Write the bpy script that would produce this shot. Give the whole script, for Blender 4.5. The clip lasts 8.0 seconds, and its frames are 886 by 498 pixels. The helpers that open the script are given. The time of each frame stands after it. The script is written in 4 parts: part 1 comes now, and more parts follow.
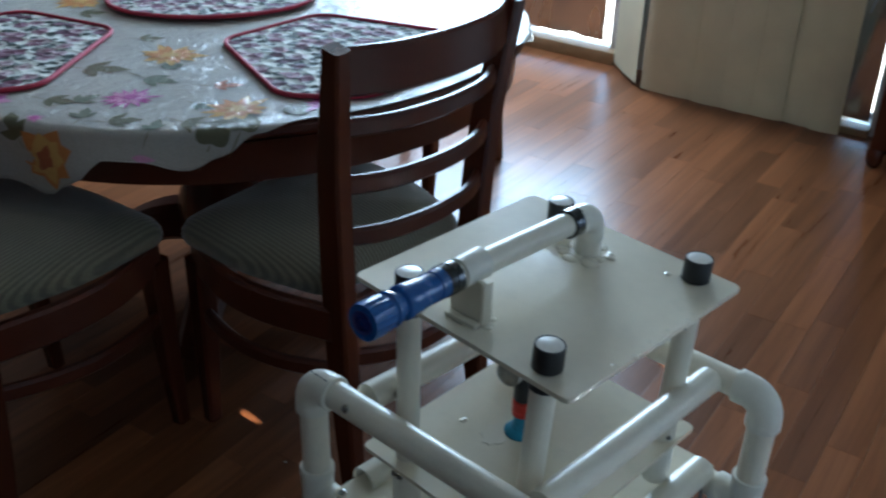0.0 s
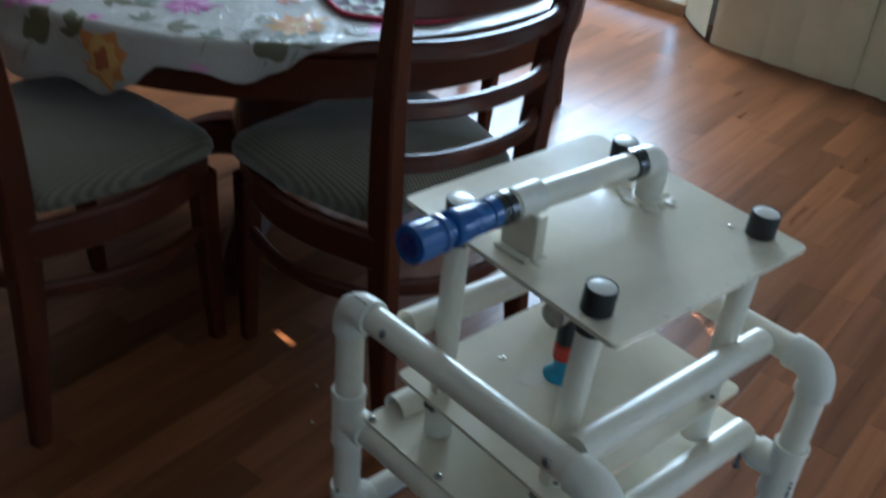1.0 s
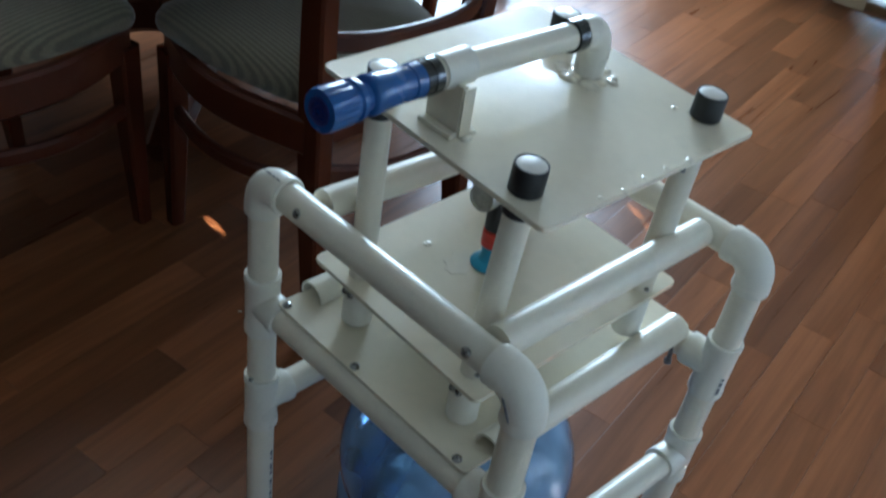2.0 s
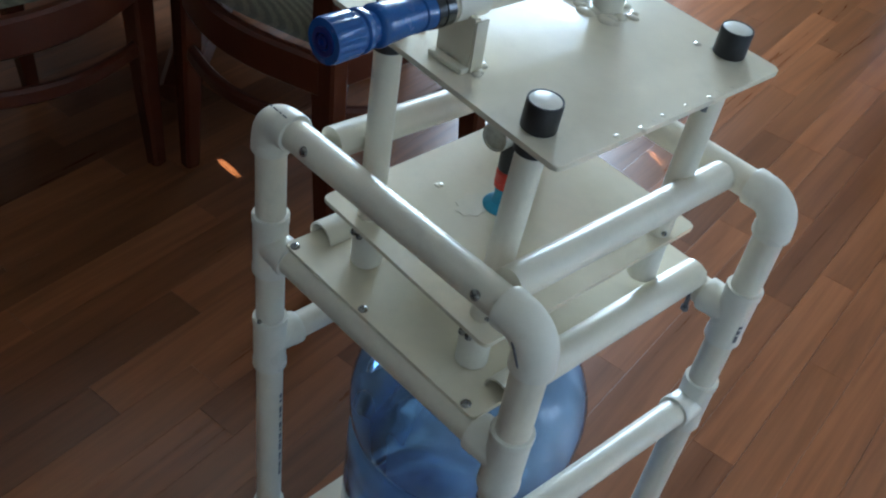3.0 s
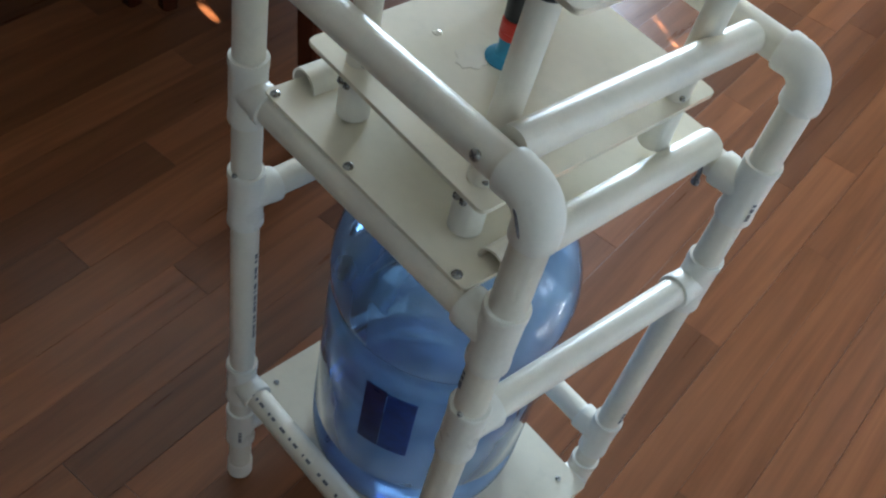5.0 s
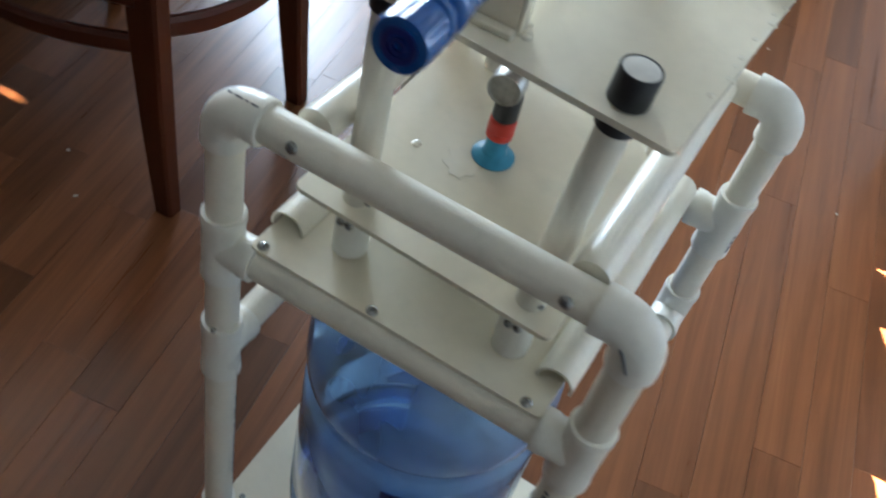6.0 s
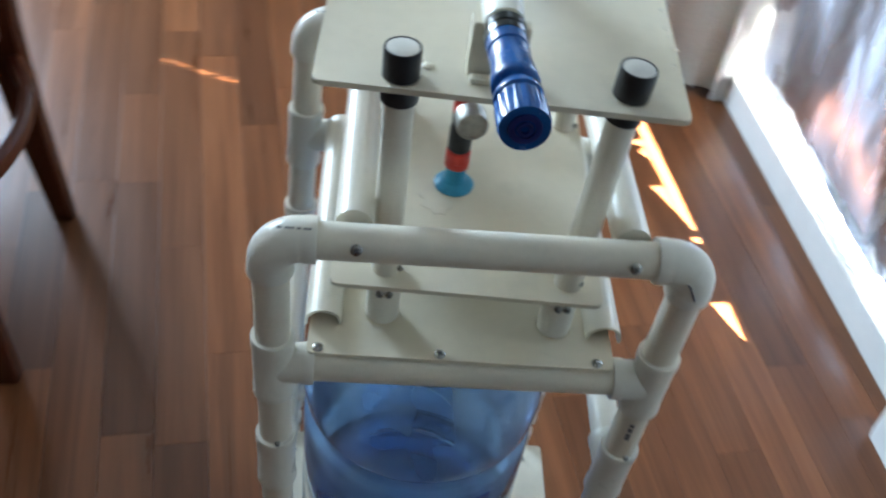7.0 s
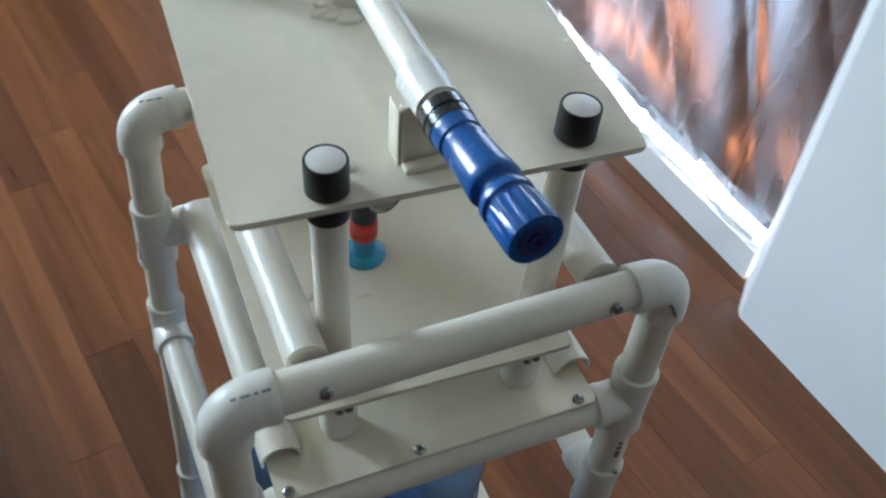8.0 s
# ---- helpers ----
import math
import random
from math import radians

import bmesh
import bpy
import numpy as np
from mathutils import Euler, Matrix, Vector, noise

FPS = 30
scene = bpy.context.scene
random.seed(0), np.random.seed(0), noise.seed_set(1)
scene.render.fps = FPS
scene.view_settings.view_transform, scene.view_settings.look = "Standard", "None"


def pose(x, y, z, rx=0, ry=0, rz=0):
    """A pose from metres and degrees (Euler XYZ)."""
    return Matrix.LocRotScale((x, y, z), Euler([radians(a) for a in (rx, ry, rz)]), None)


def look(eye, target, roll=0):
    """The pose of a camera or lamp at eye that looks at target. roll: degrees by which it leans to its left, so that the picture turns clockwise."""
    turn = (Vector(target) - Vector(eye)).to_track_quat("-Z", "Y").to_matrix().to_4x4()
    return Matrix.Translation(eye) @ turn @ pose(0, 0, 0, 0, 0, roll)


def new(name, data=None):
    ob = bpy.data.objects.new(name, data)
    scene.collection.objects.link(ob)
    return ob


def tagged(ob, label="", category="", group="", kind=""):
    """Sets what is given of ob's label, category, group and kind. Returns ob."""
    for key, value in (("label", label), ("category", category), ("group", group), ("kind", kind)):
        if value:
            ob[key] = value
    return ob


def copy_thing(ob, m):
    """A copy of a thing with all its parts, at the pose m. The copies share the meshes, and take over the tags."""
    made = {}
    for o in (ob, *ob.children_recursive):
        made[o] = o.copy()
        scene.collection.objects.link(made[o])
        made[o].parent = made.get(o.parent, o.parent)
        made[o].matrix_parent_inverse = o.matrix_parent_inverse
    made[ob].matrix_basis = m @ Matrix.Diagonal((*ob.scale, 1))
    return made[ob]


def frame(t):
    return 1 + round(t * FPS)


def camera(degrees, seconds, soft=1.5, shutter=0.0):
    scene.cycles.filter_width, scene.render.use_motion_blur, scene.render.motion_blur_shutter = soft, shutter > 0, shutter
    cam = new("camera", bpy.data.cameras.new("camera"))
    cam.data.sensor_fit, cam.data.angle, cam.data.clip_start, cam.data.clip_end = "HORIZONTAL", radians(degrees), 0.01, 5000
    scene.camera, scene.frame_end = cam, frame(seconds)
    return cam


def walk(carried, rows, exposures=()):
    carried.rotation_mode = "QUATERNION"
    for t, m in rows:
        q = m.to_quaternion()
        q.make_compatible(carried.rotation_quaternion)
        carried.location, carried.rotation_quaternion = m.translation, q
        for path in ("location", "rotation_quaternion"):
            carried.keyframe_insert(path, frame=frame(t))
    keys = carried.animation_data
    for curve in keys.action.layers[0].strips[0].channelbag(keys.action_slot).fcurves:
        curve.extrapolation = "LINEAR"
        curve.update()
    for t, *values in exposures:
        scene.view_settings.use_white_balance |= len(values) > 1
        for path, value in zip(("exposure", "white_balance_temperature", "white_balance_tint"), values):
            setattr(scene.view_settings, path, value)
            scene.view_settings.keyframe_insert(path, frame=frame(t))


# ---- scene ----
cam = camera(47.4, 8.0, soft=2.1, shutter=0.6)
PATH = [
    (0, (0.491, -0.529, 1.466), (-0.692, 0.757, 0.492), 1.2),
    (0.5, (0.481, -0.543, 1.474), (-0.763, 0.674, 0.489), 1.7),
    (1, (0.47, -0.515, 1.436), (-0.729, 0.67, 0.361), 5.0),
    (1.5, (0.461, -0.48, 1.405), (-0.624, 0.724, 0.234), 8.0),
    (1.7, (0.454, -0.472, 1.397), (-0.607, 0.737, 0.208), 8.7),
    (2.8, (0.452, -0.446, 1.36), (-0.538, 0.682, 0.038), 9.1),
    (3, (0.449, -0.444, 1.364), (-0.555, 0.685, 0.053), 9.2),
    (3.5, (0.454, -0.437, 1.329), (-0.481, 0.612, -0.094), 10.1),
    (4, (0.456, -0.416, 1.321), (-0.465, 0.611, -0.127), 10.6),
    (4.2, (0.454, -0.409, 1.317), (-0.47, 0.592, -0.148), 10.4),
    (5.3, (0.359, -0.408, 1.301), (-0.401, 0.676, -0.198), 16.3),
    (5.5, (0.311, -0.432, 1.318), (-0.362, 0.746, -0.152), 15.0),
    (6, (0.166, -0.444, 1.327), (-0.277, 0.837, -0.143), 15.3),
    (6.5, (0.04, -0.42, 1.34), (-0.184, 0.898, -0.147), 12.4),
    (7, (-0.105, -0.546, 1.386), (0.061, 0.864, -0.022), 8.6),
    (7.5, (-0.155, -0.463, 1.379), (0.25, 0.891, -0.036), 6.0),
    (8, (-0.208, -0.37, 1.389), (0.388, 0.846, -0.083), 5.4),
]
walk(cam, [(t, look(eye, target, roll)) for t, eye, target, roll in PATH],
     exposures=[(0, 5.21, 5790, 6.2), (1.5, 5.61, 5910, 6.0), (3.5, 6.05, 6180, 8.5), (4.2, 6.12, 6320, 10.0), (5.5, 6.21, 6470, 11.0), (6, 6.29, 6520, 11.5), (6.5, 6.29, 6380, 10.5), (7, 6.33, 6240, 9.0), (7.5, 6.25, 6310, 9.5), (8, 6.03, 6360, 10.5)])

# ---- light ----
world = bpy.data.worlds.new("world")
scene.world = world
world.use_nodes = True
wn = world.node_tree
sky = wn.nodes.new("ShaderNodeTexSky")
sky.sky_type, sky.sun_disc = "NISHITA", False
SUN_UP, SUN_FROM = 19.3, Vector((1.0, 0.0066))          # degrees above the horizon; where it stands
sky.sun_elevation, sky.sun_rotation = radians(SUN_UP), math.atan2(SUN_FROM.x, SUN_FROM.y)
wn.links.new(sky.outputs[0], wn.nodes["Background"].inputs[0])
wn.nodes["Background"].inputs[1].default_value = 0.05
sun = new("sun", bpy.data.lights.new("sun", "SUN"))
sun.data.energy, sun.data.angle, sun.data.color = 5.0, radians(0.5), (1.0, 0.95, 0.88)
sun_from = Vector((SUN_FROM.x * math.cos(radians(SUN_UP)), SUN_FROM.y * math.cos(radians(SUN_UP)), math.sin(radians(SUN_UP))))
sun.matrix_basis = look(sun_from * 10, (0, 0, 0))


def window_light(name, at, aim, wide, high, watts, colour):
    lamp = new(name, bpy.data.lights.new(name, "AREA"))
    lamp.data.shape, lamp.data.size, lamp.data.size_y = "RECTANGLE", wide, high
    lamp.data.energy, lamp.data.color = watts, colour
    lamp.matrix_basis = look(at, aim)
    return lamp


window_light("north_window_light", (-2.570, 3.050, 1.475), (-2.12, -0.38, 0.70), 1.30, 1.71, 4.2, (0.62, 0.80, 1.0))


# ---- materials ----
def shader(name):
    m = bpy.data.materials.new(name)
    m.use_nodes = True
    t = m.node_tree
    return m, t, t.nodes["Principled BSDF"]


def node(t, kind, **inputs):
    n = t.nodes.new(kind)
    for k, v in inputs.items():
        n.inputs[k.replace("_", " ")].default_value = v
    return n


def coords(t, scale=(1, 1, 1), turn=(0, 0, 0)):
    c, m = t.nodes.new("ShaderNodeTexCoord"), t.nodes.new("ShaderNodeMapping")
    m.inputs["Scale"].default_value = scale
    m.inputs["Rotation"].default_value = turn
    t.links.new(c.outputs["Object"], m.inputs["Vector"])
    return m.outputs[0]


def ramp(t, fac, stops):
    r = t.nodes.new("ShaderNodeValToRGB")
    while len(r.color_ramp.elements) < len(stops):
        r.color_ramp.elements.new(0.5)
    for e, (p, c) in zip(r.color_ramp.elements, stops):
        e.position, e.color = p, (*c, 1)
    t.links.new(fac, r.inputs[0])
    return r.outputs[0]


def mixed(t, kind, fac, a, b):
    m = t.nodes.new("ShaderNodeMix")
    m.data_type, m.blend_type = "RGBA", kind
    for sock, v in ((m.inputs[0], fac), (m.inputs[6], a), (m.inputs[7], b)):
        if isinstance(v, bpy.types.NodeSocket):
            t.links.new(v, sock)
        elif isinstance(v, (int, float)):
            sock.default_value = v
        else:
            sock.default_value = (*v, 1)
    return m.outputs[2]


def relief(t, p, height, strength, distance):
    b = node(t, "ShaderNodeBump", Strength=strength, Distance=distance)
    t.links.new(height, b.inputs["Height"])
    t.links.new(b.outputs[0], p.inputs["Normal"])
    return b


def surface(name, colour, rough=0.5, metal=0.0, vary=0.12, scale=12.0, bump=0.0, fine=120.0, coat=0.0, dirt=None, shine=0.5, wave=0.0):
    """A surface whose colour varies at two scales, with uneven gloss, fine relief and, on a sheet that is not flat, long waves."""
    m, t, p = shader(name)
    at = coords(t)
    big, small = node(t, "ShaderNodeTexNoise", Scale=scale, Detail=4.0), node(t, "ShaderNodeTexNoise", Scale=fine, Detail=3.0)
    t.links.new(at, big.inputs["Vector"]), t.links.new(at, small.inputs["Vector"])
    lo, hi = [c * (1 - vary) for c in colour], [min(1, c * (1 + vary)) for c in colour]
    c = ramp(t, big.outputs[0], ((0.3, lo), (0.7, hi)))
    c = mixed(t, "MULTIPLY", 0.5, c, ramp(t, small.outputs[0], ((0.3, (1 - vary,) * 3), (0.6, (1, 1, 1)))))
    if dirt:
        spots = node(t, "ShaderNodeTexNoise", Scale=scale * 2.3, Detail=6.0, Roughness=0.7)
        t.links.new(at, spots.inputs["Vector"])
        c = mixed(t, "MIX", ramp(t, spots.outputs[0], ((0.56, (0, 0, 0)), (0.78, (0.55, 0.55, 0.55)))), c, dirt)
    t.links.new(c, p.inputs["Base Color"])
    r = node(t, "ShaderNodeMapRange", To_Min=max(0.02, rough - 0.08), To_Max=rough + 0.1)
    t.links.new(big.outputs[0], r.inputs[0])
    t.links.new(r.outputs[0], p.inputs["Roughness"])
    p.inputs["Metallic"].default_value, p.inputs["Coat Weight"].default_value = metal, coat
    p.inputs["Specular IOR Level"].default_value = shine
    if bump:
        fine_relief = relief(t, p, small.outputs[0], bump, 0.002)
        if wave:
            long_waves = node(t, "ShaderNodeBump", Strength=1.0, Distance=wave)
            swell = node(t, "ShaderNodeTexNoise", Scale=6.0, Detail=0.0)
            t.links.new(at, swell.inputs["Vector"])
            t.links.new(swell.outputs[0], long_waves.inputs["Height"])
            t.links.new(long_waves.outputs[0], fine_relief.inputs["Normal"])
    return m


def wood(name, dark, light, along, rough=0.35, random_from="object", spread=0.35, coat=0.0, grain=60.0, bump=0.12, shine=0.5):
    """Grained wood along one axis; each piece has a tone of its own."""
    m, t, p = shader(name)
    sc = [grain] * 3
    sc["xyz".index(along)] = grain / 22
    at = coords(t, sc)
    if random_from == "object":
        own = t.nodes.new("ShaderNodeObjectInfo").outputs["Random"]
    else:
        own = t.nodes.new("ShaderNodeNewGeometry").outputs["Random Per Island"]
    shift = node(t, "ShaderNodeVectorMath")
    shift.operation = "MULTIPLY_ADD"
    cmb = t.nodes.new("ShaderNodeCombineXYZ")
    for k in range(3):
        t.links.new(own, cmb.inputs[k])
    t.links.new(cmb.outputs[0], shift.inputs[0])
    shift.inputs[1].default_value = (37, 53, 71)
    t.links.new(at, shift.inputs[2])
    g = node(t, "ShaderNodeTexNoise", Scale=1.0, Detail=6.0, Roughness=0.65, Distortion=0.6)
    t.links.new(shift.outputs[0], g.inputs["Vector"])
    c = ramp(t, g.outputs[0], ((0.30, dark), (0.52, [(a + b) / 2 for a, b in zip(dark, light)]), (0.75, light)))
    tone = ramp(t, own, ((0.0, (1 - spread,) * 3), (1.0, (1, 1, 1))))
    c = mixed(t, "MULTIPLY", 1.0, c, tone)
    t.links.new(c, p.inputs["Base Color"])
    uneven = 1.0 if bump else 0.2
    r = node(t, "ShaderNodeMapRange", To_Min=rough - 0.06 * uneven, To_Max=rough + 0.1 * uneven)
    t.links.new(g.outputs[0], r.inputs[0])
    t.links.new(r.outputs[0], p.inputs["Roughness"])
    p.inputs["Coat Weight"].default_value = coat
    p.inputs["Specular IOR Level"].default_value = shine
    p.inputs["Coat Roughness"].default_value = 0.15
    if bump:
        relief(t, p, g.outputs[0], bump, 0.001)
    return m


PVC = surface("white_pvc", (0.79, 0.735, 0.615), 0.30, vary=0.05, scale=9, fine=160, bump=0.03, dirt=(0.60, 0.57, 0.47), shine=0.35)
PVC_FITTING = surface("white_pvc_fitting", (0.80, 0.770, 0.680), 0.28, vary=0.04, scale=14, fine=200, bump=0.03, dirt=(0.66, 0.64, 0.56), shine=0.35)
SHEET = surface("cream_pvc_sheet", (0.785, 0.715, 0.565), 0.14, vary=0.05, scale=5, fine=90, bump=0.04, dirt=(0.58, 0.54, 0.42), shine=0.42, wave=0.013)
BLACK_RUBBER = surface("black_rubber", (0.018, 0.018, 0.02), 0.38, vary=0.25, scale=60, fine=400, bump=0.1)
TAPE = surface("black_shiny_band", (0.02, 0.022, 0.02), 0.16, vary=0.3, scale=80)
CAP_DISC = surface("pale_cap_disc", (0.72, 0.70, 0.64), 0.3, vary=0.08, scale=60)
STEEL = surface("steel", (0.40, 0.39, 0.36), 0.26, metal=1.0, vary=0.2, scale=200)
DULL_STEEL = surface("dull_steel", (0.42, 0.41, 0.37), 0.45, metal=0.9, vary=0.2, scale=120)
BLUE = surface("blue_plastic", (0.006, 0.085, 0.30), 0.24, vary=0.12, scale=70, fine=300, bump=0.04)
DEEP_BLUE = surface("deep_blue_plastic", (0.008, 0.02, 0.15), 0.35, vary=0.1, scale=70)
RED = surface("red_plastic", (0.62, 0.035, 0.02), 0.35, vary=0.1, scale=90)
LIGHT_BLUE = surface("light_blue_rubber", (0.03, 0.30, 0.48), 0.4, vary=0.12, scale=90)
INK = surface("black_ink", (0.16, 0.16, 0.17), 0.5, vary=0.3, scale=300)
WALL = surface("white_wall_paint", (0.72, 0.73, 0.71), 0.55, vary=0.04, scale=3, fine=180, bump=0.12)
TRIM = surface("white_gloss_trim", (0.66, 0.66, 0.63), 0.42, vary=0.05, scale=10, fine=60, bump=0.04, dirt=(0.62, 0.58, 0.5))
TAN = surface("tan_varnished_sill", (0.34, 0.21, 0.11), 0.4, vary=0.12, scale=14, bump=0.05)
# walls out of view: brown taken very dark so little light bounces back
UNSEEN_WALL = surface("dimmed_unseen_wall", (0.075, 0.060, 0.045), 0.7, vary=0.06, scale=3, fine=180, bump=0.1)
CEILING = surface("ceiling_paint", (0.52, 0.50, 0.45), 0.8, vary=0.03, scale=4, bump=0.1)
SLAT = surface("cream_blind_slat", (0.56, 0.49, 0.33), 0.62, vary=0.06, scale=7, fine=250, bump=0.15)
DARK_WOOD = wood("dark_red_wood", (0.074, 0.0165, 0.0072), (0.092, 0.0205, 0.009), "z", 0.24, spread=0.2, coat=0.0, grain=34, bump=0.0, shine=0.45)
DARK_WOOD_X = wood("dark_red_wood_rail", (0.074, 0.0165, 0.0072), (0.092, 0.0205, 0.009), "x", 0.30, spread=0.2, coat=0.0, grain=34, bump=0.0, shine=0.40)
FLOOR_TONES = ((0.160, 0.052, 0.0180), (0.320, 0.114, 0.0420))
FLOOR_WOOD = wood("laminate_strip", *FLOOR_TONES, "y", 0.28, spread=0.50, grain=30, bump=0.02, shine=0.40)
FLOOR_REST = wood("laminate_strip_far", *FLOOR_TONES, "y", 0.28, "island", spread=0.50, grain=30, bump=0.02, shine=0.40)
SUBFLOOR = surface("dark_joint", (0.05, 0.025, 0.015), 0.8)
PIPING = surface("red_piping", (0.42, 0.025, 0.06), 0.7, vary=0.15, scale=150, bump=0.2)
EARTH = surface("outside_paving", (0.42, 0.40, 0.36), 0.9, vary=0.2, scale=1.5)


def seat_fabric():
    m, t, p = shader("ribbed_grey_green_fabric")
    at = coords(t)
    w = node(t, "ShaderNodeTexWave", Scale=38.0, Distortion=0.6, Detail=1.0)
    w.bands_direction = "X"
    n = node(t, "ShaderNodeTexNoise", Scale=260.0, Detail=3.0)
    t.links.new(at, w.inputs["Vector"]), t.links.new(at, n.inputs["Vector"])
    c = ramp(t, w.outputs["Fac"], ((0.25, (0.120, 0.106, 0.068)), (0.8, (0.205, 0.180, 0.116))))
    c = mixed(t, "MULTIPLY", 0.7, c, ramp(t, n.outputs[0], ((0.3, (0.6, 0.6, 0.6)), (0.7, (1, 1, 1)))))
    t.links.new(c, p.inputs["Base Color"])
    p.inputs["Roughness"].default_value = 0.85
    p.inputs["Sheen Weight"].default_value, p.inputs["Sheen Roughness"].default_value = 0.6, 0.5
    relief(t, p, w.outputs["Fac"], 0.30, 0.002)
    return m


def vinyl(name, colour):
    """Printed cloth under clear wrinkled plastic: the wrinkles show in the gloss."""
    m, t, p = shader(name)
    at = coords(t)
    big = node(t, "ShaderNodeTexNoise", Scale=17.0, Detail=5.0, Roughness=0.55, Distortion=1.6)
    weave = node(t, "ShaderNodeTexNoise", Scale=240.0, Detail=2.0)
    t.links.new(at, big.inputs["Vector"]), t.links.new(at, weave.inputs["Vector"])
    c = ramp(t, weave.outputs[0], ((0.3, [0.88 * v for v in colour]), (0.7, colour)))
    t.links.new(c, p.inputs["Base Color"])
    p.inputs["Roughness"].default_value, p.inputs["Coat Weight"].default_value = 0.55, 0.65
    p.inputs["Coat Roughness"].default_value = 0.12
    b = node(t, "ShaderNodeBump", Strength=1.0, Distance=0.015)
    t.links.new(big.outputs[0], b.inputs["Height"])
    t.links.new(b.outputs[0], p.inputs["Coat Normal"])
    return m


def mat_fabric():
    """Quilted cotton with small plum flowers and grey-green leaves on white."""
    m, t, p = shader("quilted_floral_cotton")
    at = coords(t)
    jig = node(t, "ShaderNodeTexNoise", Scale=60.0, Detail=3.0)
    t.links.new(at, jig.inputs["Vector"])
    warp = node(t, "ShaderNodeVectorMath")
    warp.operation = "MULTIPLY_ADD"
    t.links.new(jig.outputs[1], warp.inputs[0])
    warp.inputs[1].default_value = (0.030, 0.030, 0.0)
    t.links.new(at, warp.inputs[2])
    v1, v2 = node(t, "ShaderNodeTexVoronoi", Scale=21.0), node(t, "ShaderNodeTexVoronoi", Scale=31.0)
    for v in (v1, v2):
        v.voronoi_dimensions = "2D"
        t.links.new(warp.outputs[0], v.inputs["Vector"])
    petals = ramp(t, v1.outputs["Distance"], ((0.34, (1, 1, 1)), (0.46, (0, 0, 0))))
    heart = ramp(t, v1.outputs["Distance"], ((0.10, (1, 1, 1)), (0.22, (0, 0, 0))))
    leaf = ramp(t, v2.outputs["Distance"], ((0.30, (1, 1, 1)), (0.40, (0, 0, 0))))
    c = mixed(t, "MIX", leaf, (0.50, 0.49, 0.44), (0.032, 0.042, 0.036))
    c = mixed(t, "MIX", petals, c, ramp(t, v1.outputs["Color"], ((0.25, (0.055, 0.018, 0.035)), (0.5, (0.17, 0.06, 0.095)), (0.8, (0.40, 0.31, 0.31)))))
    c = mixed(t, "MIX", heart, c, (0.10, 0.02, 0.045))
    t.links.new(c, p.inputs["Base Color"])
    p.inputs["Roughness"].default_value = 0.8
    q = node(t, "ShaderNodeTexVoronoi", Scale=30.0)
    q.voronoi_dimensions = "2D"
    t.links.new(at, q.inputs["Vector"])
    relief(t, p, q.outputs["Distance"], 1.0, 0.008)
    return m


def foil_metal():
    """Crinkled foil: long soft folds, sharp creases between small flat facets."""
    m, t, p = shader("crinkled_foil")
    at = coords(t, (1, 1.9, 0.42))
    a = node(t, "ShaderNodeTexNoise", Scale=5.0, Detail=3.0, Roughness=0.5, Distortion=1.2)
    b = node(t, "ShaderNodeTexVoronoi", Scale=16.0)
    b.feature = "DISTANCE_TO_EDGE"
    f = node(t, "ShaderNodeTexVoronoi", Scale=9.0)
    t.links.new(at, a.inputs["Vector"])
    warp = node(t, "ShaderNodeVectorMath")
    warp.operation = "MULTIPLY_ADD"
    t.links.new(a.outputs[1], warp.inputs[0])
    warp.inputs[1].default_value = (0.12, 0.12, 0.12)
    t.links.new(at, warp.inputs[2])
    t.links.new(warp.outputs[0], b.inputs["Vector"]), t.links.new(warp.outputs[0], f.inputs["Vector"])
    p.inputs["Base Color"].default_value = (0.60, 0.63, 0.70, 1)
    p.inputs["Metallic"].default_value = 1.0
    r = node(t, "ShaderNodeMapRange", From_Min=0.3, From_Max=0.7, To_Min=0.20, To_Max=0.34)
    t.links.new(a.outputs[0], r.inputs[0])
    t.links.new(r.outputs[0], p.inputs["Roughness"])
    crease = node(t, "ShaderNodeMath")
    crease.operation = "MINIMUM"
    t.links.new(b.outputs["Distance"], crease.inputs[0])
    crease.inputs[1].default_value = 0.12
    h = mixed(t, "MIX", 0.45, a.outputs[0], f.outputs["Distance"])
    h = mixed(t, "ADD", 0.6, h, crease.outputs[0])
    relief(t, p, h, 0.07, 0.02)
    return m


